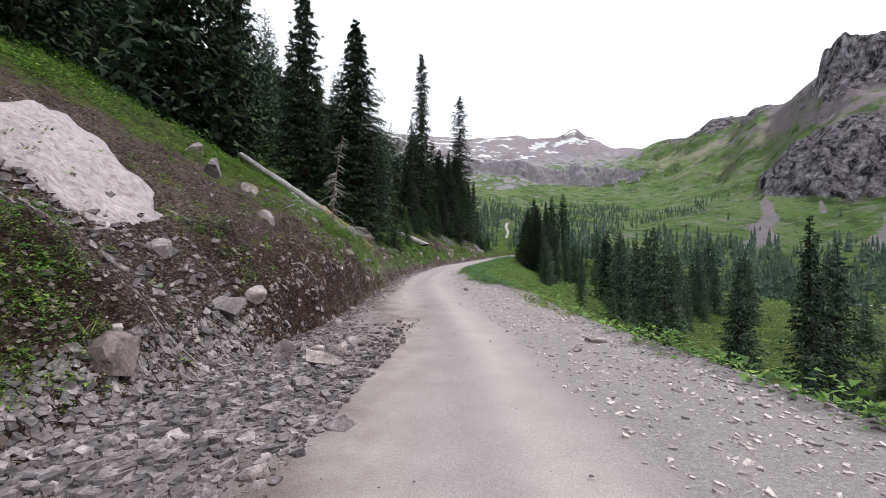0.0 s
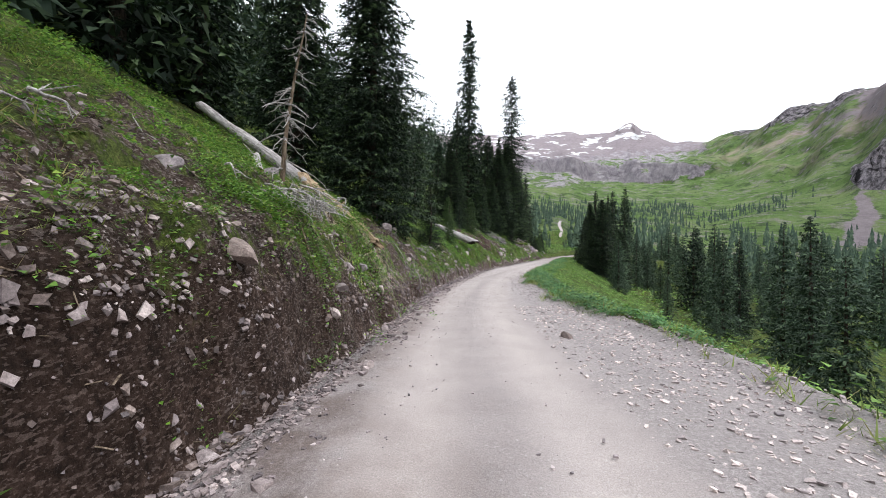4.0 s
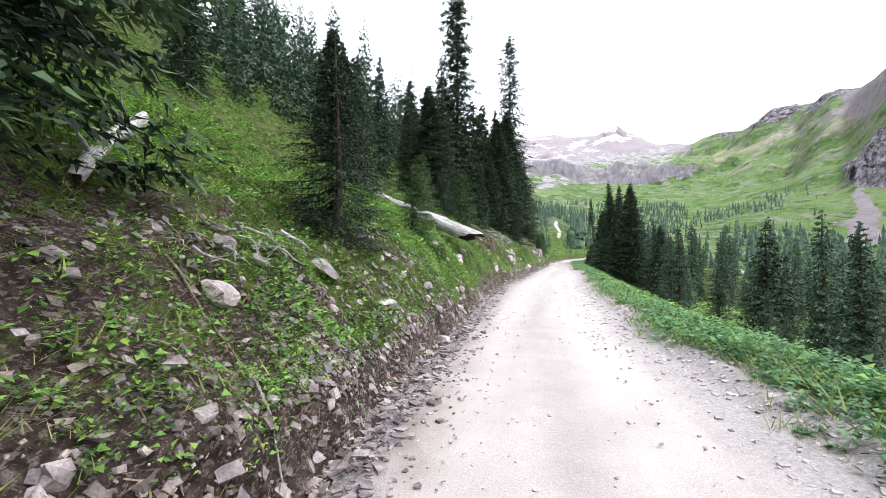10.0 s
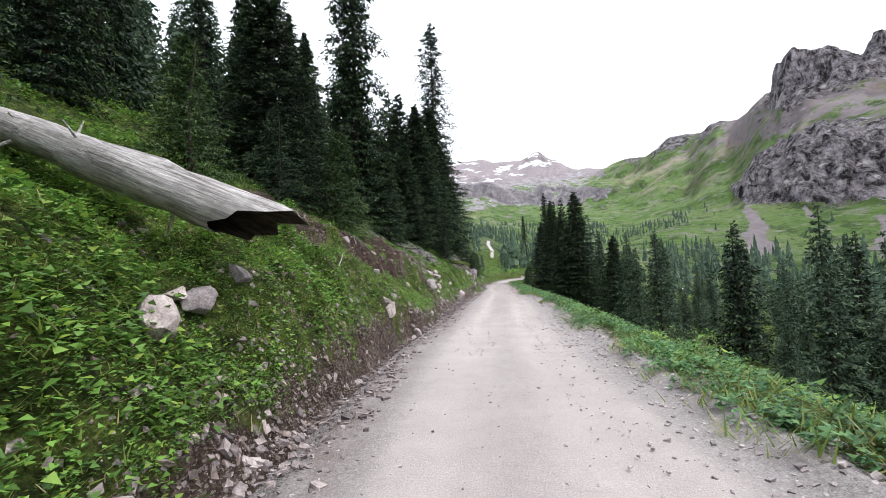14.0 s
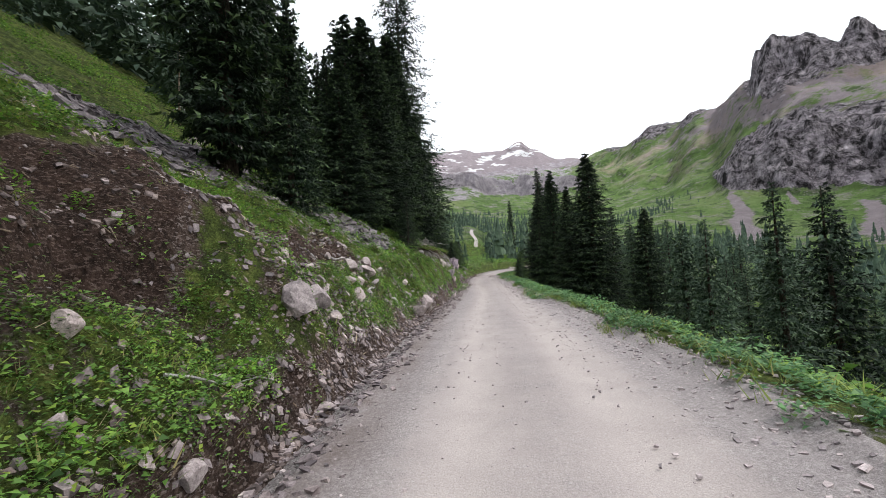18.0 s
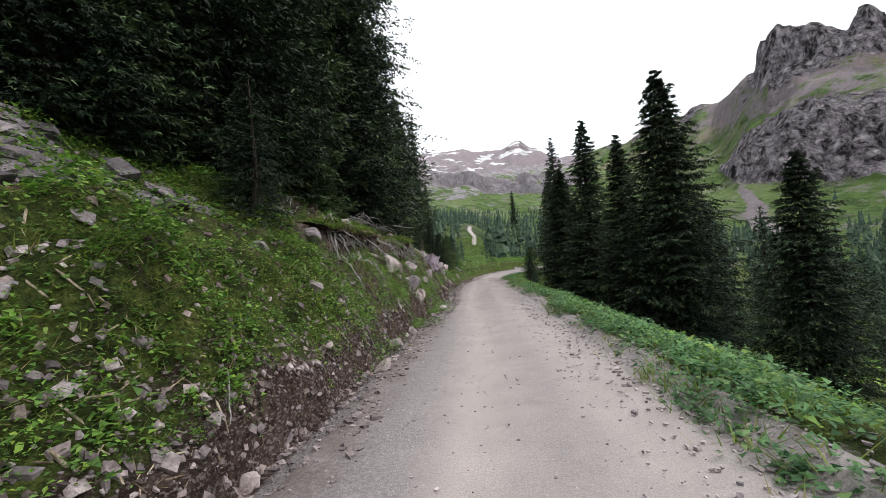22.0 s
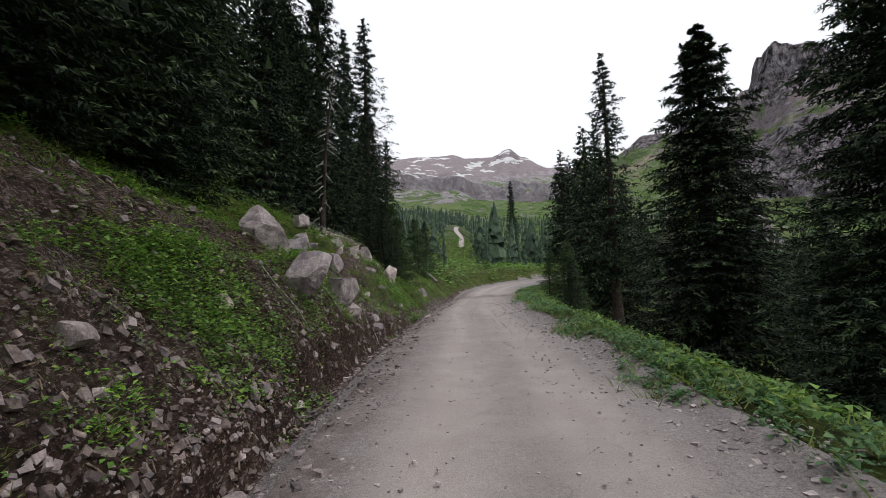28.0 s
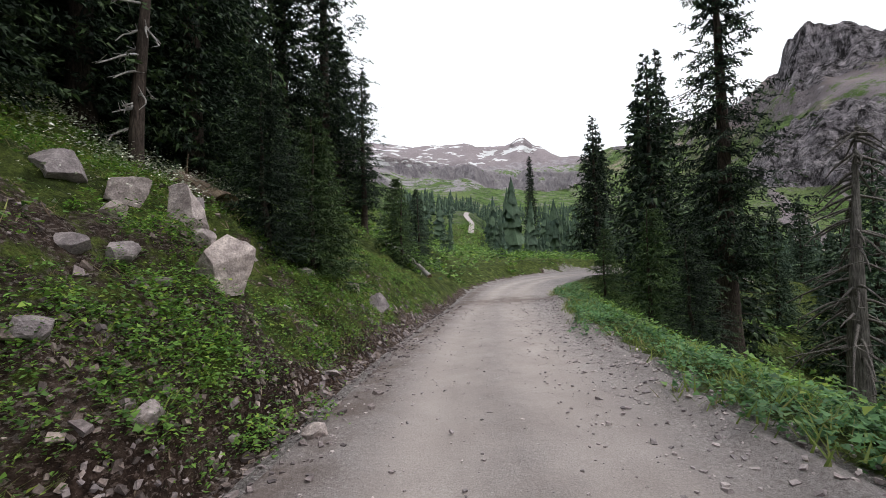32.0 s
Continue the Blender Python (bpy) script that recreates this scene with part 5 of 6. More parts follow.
stone_field("edge_stones", 14000, edge_left, sizes(0.02, 0.15, 2.3), CHIP_PALE, "loose broken stones along the foot of the bank")
stone_field("shoulder_gravel", 15000, edge_right, sizes(0.015, 0.085, 2.2), CHIP_ROAD, "grey gravel along the road's outer shoulder")
stone_field("bank_stones", 30000, on_bank, sizes(0.02, 0.13, 3.0), CHIP_BROWN, "brown stones in the soil of the bank")
stone_field("pale_bank_stones", 11000, on_bank, sizes(0.025, 0.16, 3.6), CHIP_PALE, "grey slaty chips over the bank")
stone_field("fan_stones", 5000, on_fan, sizes(0.03, 0.15, 2.0), CHIP_GREY, "grey debris fallen at the bank's foot")
stone_field("pale_fan_stones", 1400, on_fan, sizes(0.04, 0.19, 2.4), CHIP_RUBBLE, "pale debris fallen at the bank's foot")
stone_field("road_grit", 9000, on_road, sizes(0.012, 0.05, 2.6), CHIP_ROAD, "small loose stones on the road")
stone_field("slate_slide", 5200, on_slide, sizes(0.12, 0.6, 1.6), CHIP_GREY, "blue-grey slate blocks sliding down the slope", 0.3)
stone_field("rubble", 9000, on_rubble, sizes(0.025, 0.17, 2.8), CHIP_PALE, "pale broken rubble spilling down the bank", 0.3)
stone_field("chute_stones", 650, on_chute, sizes(0.03, 0.22, 2.6), CHIP_GREY, "grey broken stones in the chute below the snow", 0.5)
stone_field("margin_gravel", 7000, on_margin, sizes(0.015, 0.09, 3), CHIP_ROAD, "loose gravel on the wide shoulder")
stone_field("fan_grit", 5000, on_fan, sizes(0.012, 0.06, 2.5), CHIP_BROWN, "brown grit between the fallen stones")
stone_field("wood_splinters", 6500, on_rot, sizes(0.012, 0.038, 1.5), SPLINTER, "dry straw-coloured splinters of rotten wood", 0.4, 7.0)
def on_rotten_log(r_, n):
    t = r_.rand(n)
    return -3.4 - 4.6 * t + r_.normal(0, 0.3, n), 20.5 + 2.4 * t + r_.normal(0, 0.35, n)


stone_field("log_splinters", 1600, on_rotten_log, sizes(0.014, 0.045, 1.4), SPLINTER, "pale splinters of rotten wood around the crumbling trunk", 0.4, 6.0)
stone_field("twig_litter", 12000, on_bank, sizes(0.01, 0.028, 1.6), DRYWOOD, "dry brown twig litter over the bank", 0.5, 9.0)


def at_foot(r_, n):
    y = r_.uniform(-1, 113, n)
    u = -0.75 + 1.25 * r_.rand(n)
    x = road_left(y) - u
    keep = r_.rand(n) < np.clip(0.55 + 0.35 * np.exp(-((u / 0.35) ** 2)) + 0.8 * rough(x * 0.7, y, 1.4, 2, 3), 0.06, 1) * (1 - 0.75 * smooth(-0.35, -0.75, u))
    return x[keep], y[keep]


def in_cut(r_, n):
    y = r_.uniform(-1, 104, n)
    u = 0.05 + 1.3 * r_.rand(n) ** 1.3
    x = road_left(y) - u
    keep = r_.rand(n) < np.clip(0.6 + 0.9 * rough(x, y, 0.9, 4, 3), 0.1, 1)
    return x[keep], y[keep]


def below_cut(r_, n):
    y = np.where(r_.rand(n) < 0.5, r_.uniform(12, 24, n), r_.uniform(-1, 104, n))
    u = -0.35 + 1.5 * r_.rand(n) ** 1.4
    x = road_left(y) - u
    keep = r_.rand(n) < np.clip(0.5 + 1.0 * rough(x, y, 1.5, 2, 3), 0.08, 1)
    return x[keep], y[keep]


stone_field("cut_chips", 11000, below_cut, sizes(0.02, 0.1, 2.2), CHIP_PALE, "pale broken chips fallen below the cut bank", 0.4)


def below_slide(r_, n):
    y = r_.uniform(57, 70, n)
    x = road_left(y) - 0.3 - 6.5 * r_.rand(n)
    keep = r_.rand(n) < np.clip(0.42 + 1.3 * rough(x, y, 1.9, 4, 3), 0.04, 1)
    return x[keep], y[keep]


stone_field("slope_chips", 7000, below_slide, sizes(0.03, 0.19, 2.4), CHIP_RUBBLE, "grey slaty chips strewn over the grassy bank", 0.4)
stone_field("slope_litter", 2600, below_slide, sizes(0.012, 0.04, 1.8), SPLINTER, "dry broken wood litter on the grassy bank", 0.5, 8.0)
stone_field("foot_grit", 20000, at_foot, sizes(0.012, 0.085, 2.6), CHIP_PALE, "loose grit washed against the bank's foot")
stone_field("soil_crumbs", 20000, in_cut, sizes(0.02, 0.1, 2.4), CHIP_BROWN, "brown crumbs of earth and stone in the cut bank")


# ---- plants ----
def leaf_clumps(name, x, y, tall, leaves, wide, material, label, upright=0.9, category="plants", seed=1, at=None):
    """Clumps of pointed leaves that rise and spread from their roots, in one mesh."""
    r_ = np.random.RandomState(seed)
    n = len(x)
    z = height(x, y) if at is None else at
    a = r_.uniform(0, 6.283, (n, leaves))
    spread = r_.uniform(0.15, 1.0, (n, leaves)) / upright
    L = tall[:, None] * r_.uniform(0.55, 1.1, (n, leaves))
    d = np.stack([np.cos(a) * spread, np.sin(a) * spread, np.ones_like(a)], -1)
    d /= np.linalg.norm(d, axis=-1, keepdims=True)
    side = np.stack([-np.sin(a), np.cos(a), r_.normal(0, 0.35, a.shape)], -1)
    root = np.stack([np.broadcast_to(x[:, None], a.shape) + r_.normal(0, 0.25, a.shape) * tall[:, None], np.broadcast_to(y[:, None], a.shape) + r_.normal(0, 0.25, a.shape) * tall[:, None],
                     np.broadcast_to(z[:, None], a.shape) - 0.02], -1)
    start = root + d * (L * 0.25)[..., None]
    mid = root + d * (L * 0.65)[..., None]
    out = np.stack([np.cos(a), np.sin(a), -0.35 + 0 * a], -1)
    tip = mid + (d * 0.35 + out * 0.35) * L[..., None]
    w = (L * wide)[..., None]
    if wide < 0.06:
        v = np.stack([start + side * w, start - side * w, tip], -2).reshape(-1, 3)
        f = np.arange(len(v)).reshape(-1, 3)
    else:
        v = np.stack([start, mid + side * w, tip, mid - side * w], -2).reshape(-1, 3)
        f = np.arange(len(v)).reshape(-1, 4)
    tagged(new(name, mesh_of(name, v, f, material)), label, category, kind="stuff")


def domes(name, x, y, tall, leaves, size, material, label, category="plants", seed=1, squat=0.8):
    """Bushy plants: small pointed leaves all through a low dome, in one mesh."""
    r_ = np.random.RandomState(seed)
    n = len(x)
    a, q = r_.uniform(0, 6.283, (n, leaves)), r_.rand(n, leaves) ** 0.6
    h = r_.rand(n, leaves) ** 0.7
    rad = q * squat * tall[:, None] * np.sqrt(1.05 - h)
    px, py = x[:, None] + rad * np.cos(a), y[:, None] + rad * np.sin(a)
    pz = height(px.ravel(), py.ravel()).reshape(px.shape) + h * tall[:, None] * 0.9
    p = np.stack([px, py, pz], -1)
    b = a + r_.normal(0, 0.8, a.shape)
    d = np.stack([np.cos(b), np.sin(b), r_.uniform(-0.25, 0.9, a.shape)], -1)
    side = np.stack([-np.sin(b), np.cos(b), r_.normal(0, 0.4, a.shape)], -1)
    L = (size * (0.45 + 1.1 * r_.rand(*a.shape) ** 1.3))[..., None]
    v = np.stack([p, p + d * L * 0.5 + side * L * 0.27, p + d * L - np.array([0, 0, 0.25]) * L, p + d * L * 0.5 - side * L * 0.27], -2).reshape(-1, 3)
    f = np.arange(len(v)).reshape(-1, 4)
    if size > 0.045:
        v = np.stack([p + d * L * 0.25 + side * L * 0.32, p + d * L - np.array([0, 0, 0.25]) * L, p + d * L * 0.25 - side * L * 0.32], -2).reshape(-1, 3)
        f = np.arange(len(v)).reshape(-1, 3)
    tagged(new(name, mesh_of(name, v, f, material)), label, category, kind="stuff")


prng = np.random.RandomState(33)


def on_left(n, reach, power=1.0, far=116, level=0.55, start=0.15):
    y = prng.uniform(-3, far, n)
    x = road_left(np.minimum(y, 119)) - start - reach * prng.rand(n) ** power
    g, s, l = cover(x, y)
    k = prng.rand(n) < np.clip((g - l * 0.6 + 0.5 * rough(x, y, 1.6, 3, 3) - level) * 2.2 + 0.12, 0.03, 1)
    return x[k], y[k]


def on_right(n, near, reach, power=1.0, first=14, far=122):
    y = prng.uniform(first, far, n)
    w = verge_width(y)
    x = road_right(y) + near * w + reach * prng.rand(n) ** power + 0.35 * rough(y * 0, y, 2.4, 3, 3)
    k = prng.rand(n) < np.clip(0.75 + 0.9 * rough(x, y, 1.5, 4, 3), 0.12, 1)
    return x[k], y[k]


x, y = on_left(15000, 1.5, 1.0, 114, 0.12, 0.3)
k = prng.rand(len(x)) < np.clip(curve_of([(0, 0.3), (14, 0.3), (25, 0.45), (31, 0.6), (34, 1), (46, 1), (49, 0.6), (54, 0.9), (66, 1), (76, 0.6), (88, 0.5), (98, 0.35), (103, 0.6), (116, 0.9)])(y) + 0.6 * rough(x, y, 1.8, 4, 2), 0.05, 1)
x, y = x[k], y[k]
domes("foot_herbs", x, y, prng.uniform(0.06, 0.2, len(x)), 26, 0.034, HERB, "small leafy herbs along the bank's lower edge", seed=41, squat=1.0)
x, y = on_left(26000, 6.0, 1.0, 116, 0.38)
domes("broad_herbs", x, y, prng.uniform(0.08, 0.26, len(x)), 19, 0.055, HERB, "low broad-leaved green herbs over the bank", seed=2, squat=1.1)
x, y = on_left(44000, 5.0, 1.0, 112, 0.3, 0.3)
leaf_clumps("turf", x, y, prng.uniform(0.05, 0.13, len(x)), 8, 0.055, TURF, "short mixed green turf over the bank", 0.7, "grass", 31)
x, y = on_left(24000, 6.5, 1.0, 116, 0.45)
leaf_clumps("bank_grass", x, y, prng.uniform(0.08, 0.26, len(x)), 9, 0.035, GRASS, "green and straw-coloured grass tufts on the bank", 1.4, "grass", 3)
x, y = on_left(12000, 18, 0.8, 128, 0.45, 5)
domes("slope_herbs", x, y, prng.uniform(0.22, 0.5, len(x)), 22, 0.1, HERB, "thick green herbs on the upper slope", seed=4, squat=1.1)
x, y = on_right(8000, 0.3, 1.6, 1.0, 17)
domes("verge_plants", x, y, prng.uniform(0.1, 0.3, len(x)) * (1 + 0.5 * value_noise(x, y, 1.1, 2)) * (1 - 0.45 * smooth(82, 96, y)) * (1 + 0.4 * smooth(56, 66, y)), 26, 0.07, LUSH, "dense tall green plants along the road's outer edge", seed=5, squat=0.75)
x, y = on_right(15000, 1.0, 12, 1.1, 2)
domes("slope_plants", x, y, prng.uniform(0.12, 0.4, len(x)), 14, 0.11, HERB, "green undergrowth on the slope below the road", seed=6, squat=1.1)
x, y = on_right(6000, 1.0, 55, 1.0, 0, 150)
x = x + 11
domes("valley_plants", x, y, prng.uniform(0.5, 1.1, len(x)), 8, 0.35, HERB, "green undergrowth among the valley spruces", seed=7, squat=1.2)
x, y = on_right(5000, 0.15, 2.0, 1.0, 10)
leaf_clumps("verge_grass", x, y, prng.uniform(0.15, 0.4, len(x)), 8, 0.03, GRASS, "grass tufts along the road's outer edge", 1.6, "grass", 12)
# beyond the bend the ground rises, thick with bushes
y = prng.uniform(118, 190, 5000)
x = prng.uniform(-6, 60, 5000)
k = (x < road_left(np.minimum(y, 149)) - 0.8) | (y > 139)
domes("basin_bushes", x[k], y[k], prng.uniform(0.4, 1.1, k.sum()), 14, 0.28, HERB, "green willow bushes beyond the road's bend", seed=8)
# the lush stretches of the bank
y = np.where(prng.rand(9000) < 0.72, prng.uniform(31, 47, 9000), prng.uniform(66, 76, 9000))
x = road_left(y) - 0.5 - 7.5 * prng.rand(9000)
k = prng.rand(9000) < np.clip(0.55 + 1.1 * rough(x, y, 1.7, 2, 3), 0.04, 1)
domes("lush_herbs", x[k], y[k], prng.uniform(0.14, 0.36, k.sum()), 17, 0.075, HERB, "thick leafy green herbs covering the bank", seed=61, squat=1.0)
# single bright clumps on the bare soil, and dry straw
y = prng.uniform(8, 112, 1500)
x = road_left(y) - 0.35 - 3.6 * prng.rand(1500) ** 0.9
k = prng.rand(1500) < np.clip(0.35 + 0.9 * rough(x, y, 2.1, 1, 2), 0.05, 1)
domes("fern_clumps", x[k], y[k], prng.uniform(0.14, 0.34, k.sum()), 60, 0.045, FERN, "bright green leafy clumps rooted in the bare bank", seed=21, squat=0.75)
x, y = on_left(9000, 4.5, 1.0, 114, 0.25, 0.2)
leaf_clumps("dry_straw", x, y, prng.uniform(0.08, 0.26, len(x)), 6, 0.018, STRAW, "dry straw-coloured grass hanging over the bank", 0.5, "grass", 22)
# a few thick clumps that stand out on the bank
spots = ((7.6, 92.6), (7.9, 92.2), (8.1, 92.9), (8.3, 93.4), (7.4, 93.2), (5.7, 79.0), (6.9, 81.4), (6.1, 78.2), (-3.6, 15.4), (-3.4, 16.2), (10.4, 102.6), (10.7, 103.0), (7.7, 93.0), (8.0, 93.8), (7.3, 92.4), (4.9, 74.6), (4.6, 73.8), (6.9, 83.2), (7.2, 84.0), (-4.2, 15.2), (-3.9, 14.8), (-3.4, 19.6), (-4.4, 20.3), (-3.6, 31.0), (10.2, 103.2), (9.6, 103.9))
cx, cy = np.array(spots).T
cx, cy = np.repeat(cx, 44) + prng.normal(0, 0.34, 44 * len(cx)), np.repeat(cy, 44) + prng.normal(0, 0.34, 44 * len(cy))
domes("thick_herbs", cx, cy, prng.uniform(0.2, 0.38, len(cx)), 34, 0.05, HERB, "thick bright green herb clumps on the bank", seed=14)
# white flowers
x, y = prng.uniform(4.0, 9.0, 1500), prng.normal(108.5, 2.2, 1500)
k = x < road_left(y) - 2.2
domes("white_flowers", x[k], y[k], prng.uniform(0.4, 0.62, k.sum()), 6, 0.055, PETAL, "small white flowers among the herbs", "flowers", 9, 1.4)
x, y = on_left(300, 6, 0.8, 60, 0.6, 1.5)
domes("bank_flowers", x, y, prng.uniform(0.15, 0.3, len(x)), 4, 0.022, PETAL, "tiny pale flowers in the grass", "flowers", 10, 1.5)


# ---- the turf that overhangs the cut bank ----
def lip_line(y):
    return road_left(y) - bank_width(y) - 0.55 - 0.5 * value_noise(y * 0, y, 3.0, 2)


def turf_edge(y0, y1, reach, seed):
    """A thick mat of turf whose torn edge hangs out over the bare earth."""
    r_ = np.random.RandomState(seed)
    ys = np.arange(y0, y1, 0.12)
    ends = smooth(y0, y0 + 1.2, ys) * (1 - smooth(y1 - 1.2, y1, ys))
    out = reach * ends * (0.7 + 0.75 * rough(ys * 0, ys, 0.7, seed, 4, 0.65))
    line = lip_line(ys)
    inner = line - 0.75
    rim = line + out
    top = height(line - 0.3, ys)
    s = np.linspace(0, 1, 7)
    rows = []
    for k in s:
        x = inner + (rim - inner) * k
        lift = np.where(k < 0.45, height(x, ys) + 0.03, 0)
        shelf = top + 0.03 - 0.22 * k**2 * ends + 0.09 * rough(x, ys, 0.45, 3, 3)
        rows.append(np.stack([x, ys, np.where(k < 0.45, lift, np.maximum(shelf, height(x, ys) + 0.02))], 1))
    thick = 0.17 * ends * (1 + 0.5 * value_noise(ys * 0, ys, 0.5, 1))
    rows.append(rows[-1] - np.stack([0 * ys + 0.02, 0 * ys, thick], 1))
    rows.append(np.stack([line - 0.25, ys, height(line - 0.25, ys) - 0.12], 1))
    v = np.stack(rows, 1)
    n, m = v.shape[:2]
    flat = {"grass": np.tile([1, 1, 1, 1, 1, 1, 0.9, 0.1, 0], (n, 1)), "stones": np.zeros((n, m)), "litter": np.zeros((n, m)), "humus_shade": np.tile([0, 0, 0, 0, 0, 0, 0.2, 0.9, 1.0], (n, 1))}
    ob = new("turf_edge", mesh_of("turf_edge", v.reshape(-1, 3), grid_faces(n, m), GROUND, False, flat))
    tagged(ob, "torn grassy turf edge overhanging the bare earth bank", "turf edge", "turf edges")
    k = 900 * (y1 - y0) / 10
    yy = r_.uniform(y0 + 0.3, y1 - 0.3, int(k))
    f = r_.rand(len(yy)) ** 0.5
    i = np.interp(yy, ys, np.arange(n))
    a, b = np.floor(i).astype(int), np.round(f * 6).astype(int)
    p = v[a, b]
    return p[:, 0] + r_.normal(0, 0.04, len(yy)), yy, p[:, 2]


edges = [np.stack(turf_edge(*row)) for row in ((75.6, 87.4, 0.38, 1),)]
ex, ey, ez = np.concatenate(edges, 1)
leaf_clumps("edge_grass", ex, ey, prng.uniform(0.1, 0.26, len(ex)), 12, 0.04, GRASS, "long grass hanging over the turf's torn edge", 0.45, "grass", 51, ez)
leaf_clumps("edge_herbs", ex[::3], ey[::3], prng.uniform(0.08, 0.2, len(ex[::3])), 12, 0.16, HERB, "leafy herbs along the turf's torn edge", 0.7, "plants", 52, ez[::3])


# ---- dead wood ----
def spine(p0, p1, n, r_, wander):
    t = np.linspace(0, 1, n)[:, None]
    return np.array(p0) * (1 - t) + np.array(p1) * t + np.cumsum(r_.normal(0, wander, (n, 3)), 0) * (t * (1 - t) * 4)


def log(p0, p1, r0, r1, material, label, seed, stubs=6, name="fallen_log", tongue=0.0):
    r_ = np.random.RandomState(seed)
    pts = spine(p0, p1, 16, r_, 0.012)
    rad = np.linspace(r0, r1, 16) * r_.uniform(0.93, 1.07, 16)
    thing = new(name)
    turn = Vector(np.array(p1) - np.array(p0)).to_track_quat("Z", "Y")
    thing.matrix_basis = Matrix.LocRotScale(Vector(p0), turn, (1, 1, 1))
    pts = (pts - np.array(p0)) @ np.array(turn.to_matrix())
    v, f = tube(pts, rad, 14, r_, 0.3 if material is ROTWOOD else 0.11)
    axis = (pts[-1] - pts[0]) / np.linalg.norm(pts[-1] - pts[0])
    v[:14] -= axis * (r_.rand(14, 1) ** 2 * 1.6 * r0)
    if tongue:
        high = ((v[:14] - pts[0]) @ (np.array(turn.to_matrix()).T @ np.array([0.35, 0.45, 0.82])) / r0).clip(-1, 1)[:, None]
        v[:14] -= axis * (tongue * (0.75 * high + 0.35 * r_.uniform(-1, 1, (14, 1))))
    v[-14:] += axis * (r_.rand(14, 1) ** 2 * 1.6 * r1)
    me = mesh_of("stem", v, f, material, False)
    part("stem", me, thing)
    for c, way, ring in ((pts[0], 1.2, v[:14]), (pts[-1], -1.2, v[-14:])):
        jag = np.concatenate([ring, [c + way * axis * (r0 + 2 * tongue) + r_.normal(0, 0.02, 3)]])
        i = np.arange(14)
        part("broken_end", mesh_of("broken_end", jag, np.stack([i, (i + 1) % 14, np.full(14, 14)], 1), CHARRED if tongue else ROTWOOD), thing, "dark hollow broken end" if tongue else "splintered brown broken end")
    for _ in range(stubs):
        i = r_.randint(2, 14)
        d = r_.normal(0, 1, 3)
        d[2] = abs(d[2]) * 0.6
        d /= np.linalg.norm(d)
        L = r_.uniform(0.15, 0.5)
        q = pts[i] + d * np.linspace(0, 1, 4)[:, None] * (rad[i] + L)
        part("branch_stub", mesh_of("branch_stub", *tube(q, np.linspace(0.035, 0.008, 4), 5), material, False), thing)
    return tagged(thing, label, "log", "fallen logs")


def over(x, y, up):
    return (x, y, H(x, y) + up)


log((-1.95, 43.5, 2.45), (-6.1, 44.1, H(-6.1, 44.1) + 0.3), 0.3, 0.21, DEADWOOD, "long bleached fallen trunk lying down the grassy bank", 3, 5, tongue=0.55)
log(over(-3.75, 20.8, 0.12), over(-6.6, 22.3, 0.26), 0.17, 0.22, ROTWOOD, "crumbling orange-brown end of a rotten trunk", 4, 2)
log(over(-6.5, 22.25, 0.22), over(-12.6, 25.3, 0.55), 0.22, 0.17, DEADWOOD, "grey weathered trunk lying down the bank", 9, 5)
log(over(8.9, 107.3, 0.15), over(7.0, 109.3, 0.2), 0.26, 0.22, DRYWOOD, "mossy brown log among boulders on the bank", 5, 2)
log(over(12.0, 122, 0.3), over(14.0, 118.5, 0.2), 0.18, 0.12, DEADWOOD, "short bleached log in the green bank", 6, 4)
log(over(-7.4, 33.4, 0.2), over(-5.2, 30.2, 0.15), 0.12, 0.07, DEADWOOD, "thin grey fallen trunk under the spruce", 7, 5)
log(over(-6.4, 19.3, 0.1), over(-8.4, 22.5, 0.25), 0.13, 0.1, DEADWOOD, "grey fallen trunk on the upper bank", 8, 3)


def dead_tree(x, y, tall, lean, seed, label, r=0.07, boughs=46, length=0.8, z_from=0.1, stem=None):
    r_ = np.random.RandomState(seed)
    thing = new("dead_tree")
    thing.location = (x, y, H(x, y))
    n = 10
    zs = np.linspace(-0.3, tall, n)
    f = np.linspace(0, 1, n)
    pts = np.stack([lean[0] * f**1.6 * tall + np.cumsum(r_.normal(0, 0.015, n)), lean[1] * f * tall, zs], 1)
    part("trunk", mesh_of("trunk", *tube(pts, np.linspace(r, 0.012, n), 8, r_, 0.08), stem or (DEADWOOD if r > 0.12 else DRYWOOD), False), thing)
    for _ in range(boughs):
        f0 = r_.uniform(z_from, 0.98)
        p = np.array([np.interp(f0, f, pts[:, k]) for k in range(3)])
        a, L = r_.uniform(0, 6.283), length * (1.1 - 0.7 * f0) * r_.uniform(0.4, 1.1)
        t = np.linspace(0, 1, 5)[:, None]
        droop = r_.uniform(0.3, 0.9)
        q = p + np.array([np.cos(a), np.sin(a), 0]) * L * t + np.array([0, 0, -1]) * droop * L * t**1.5 + np.cumsum(r_.normal(0, 0.02, (5, 3)), 0)
        pieces = [tube(q, np.linspace(0.014, 0.004, 5) * (1 + r * 9), 4)]
        for _ in range(4):
            i = r_.randint(1, 5)
            d = r_.normal(0, 1, 3) * [1, 1, 0.6]
            e = q[i] + d / np.linalg.norm(d) * L * 0.35 * np.linspace(0, 1, 3)[:, None]
            pieces.append(tube(e, np.array([0.006, 0.004, 0.002]) * (1 + r * 8), 3))
        part("bough", mesh_of("bough", *join(pieces), stem if stem is GREYWOOD else DEADWOOD, False), thing)
    return tagged(thing, label, "dead tree", "dead trees")


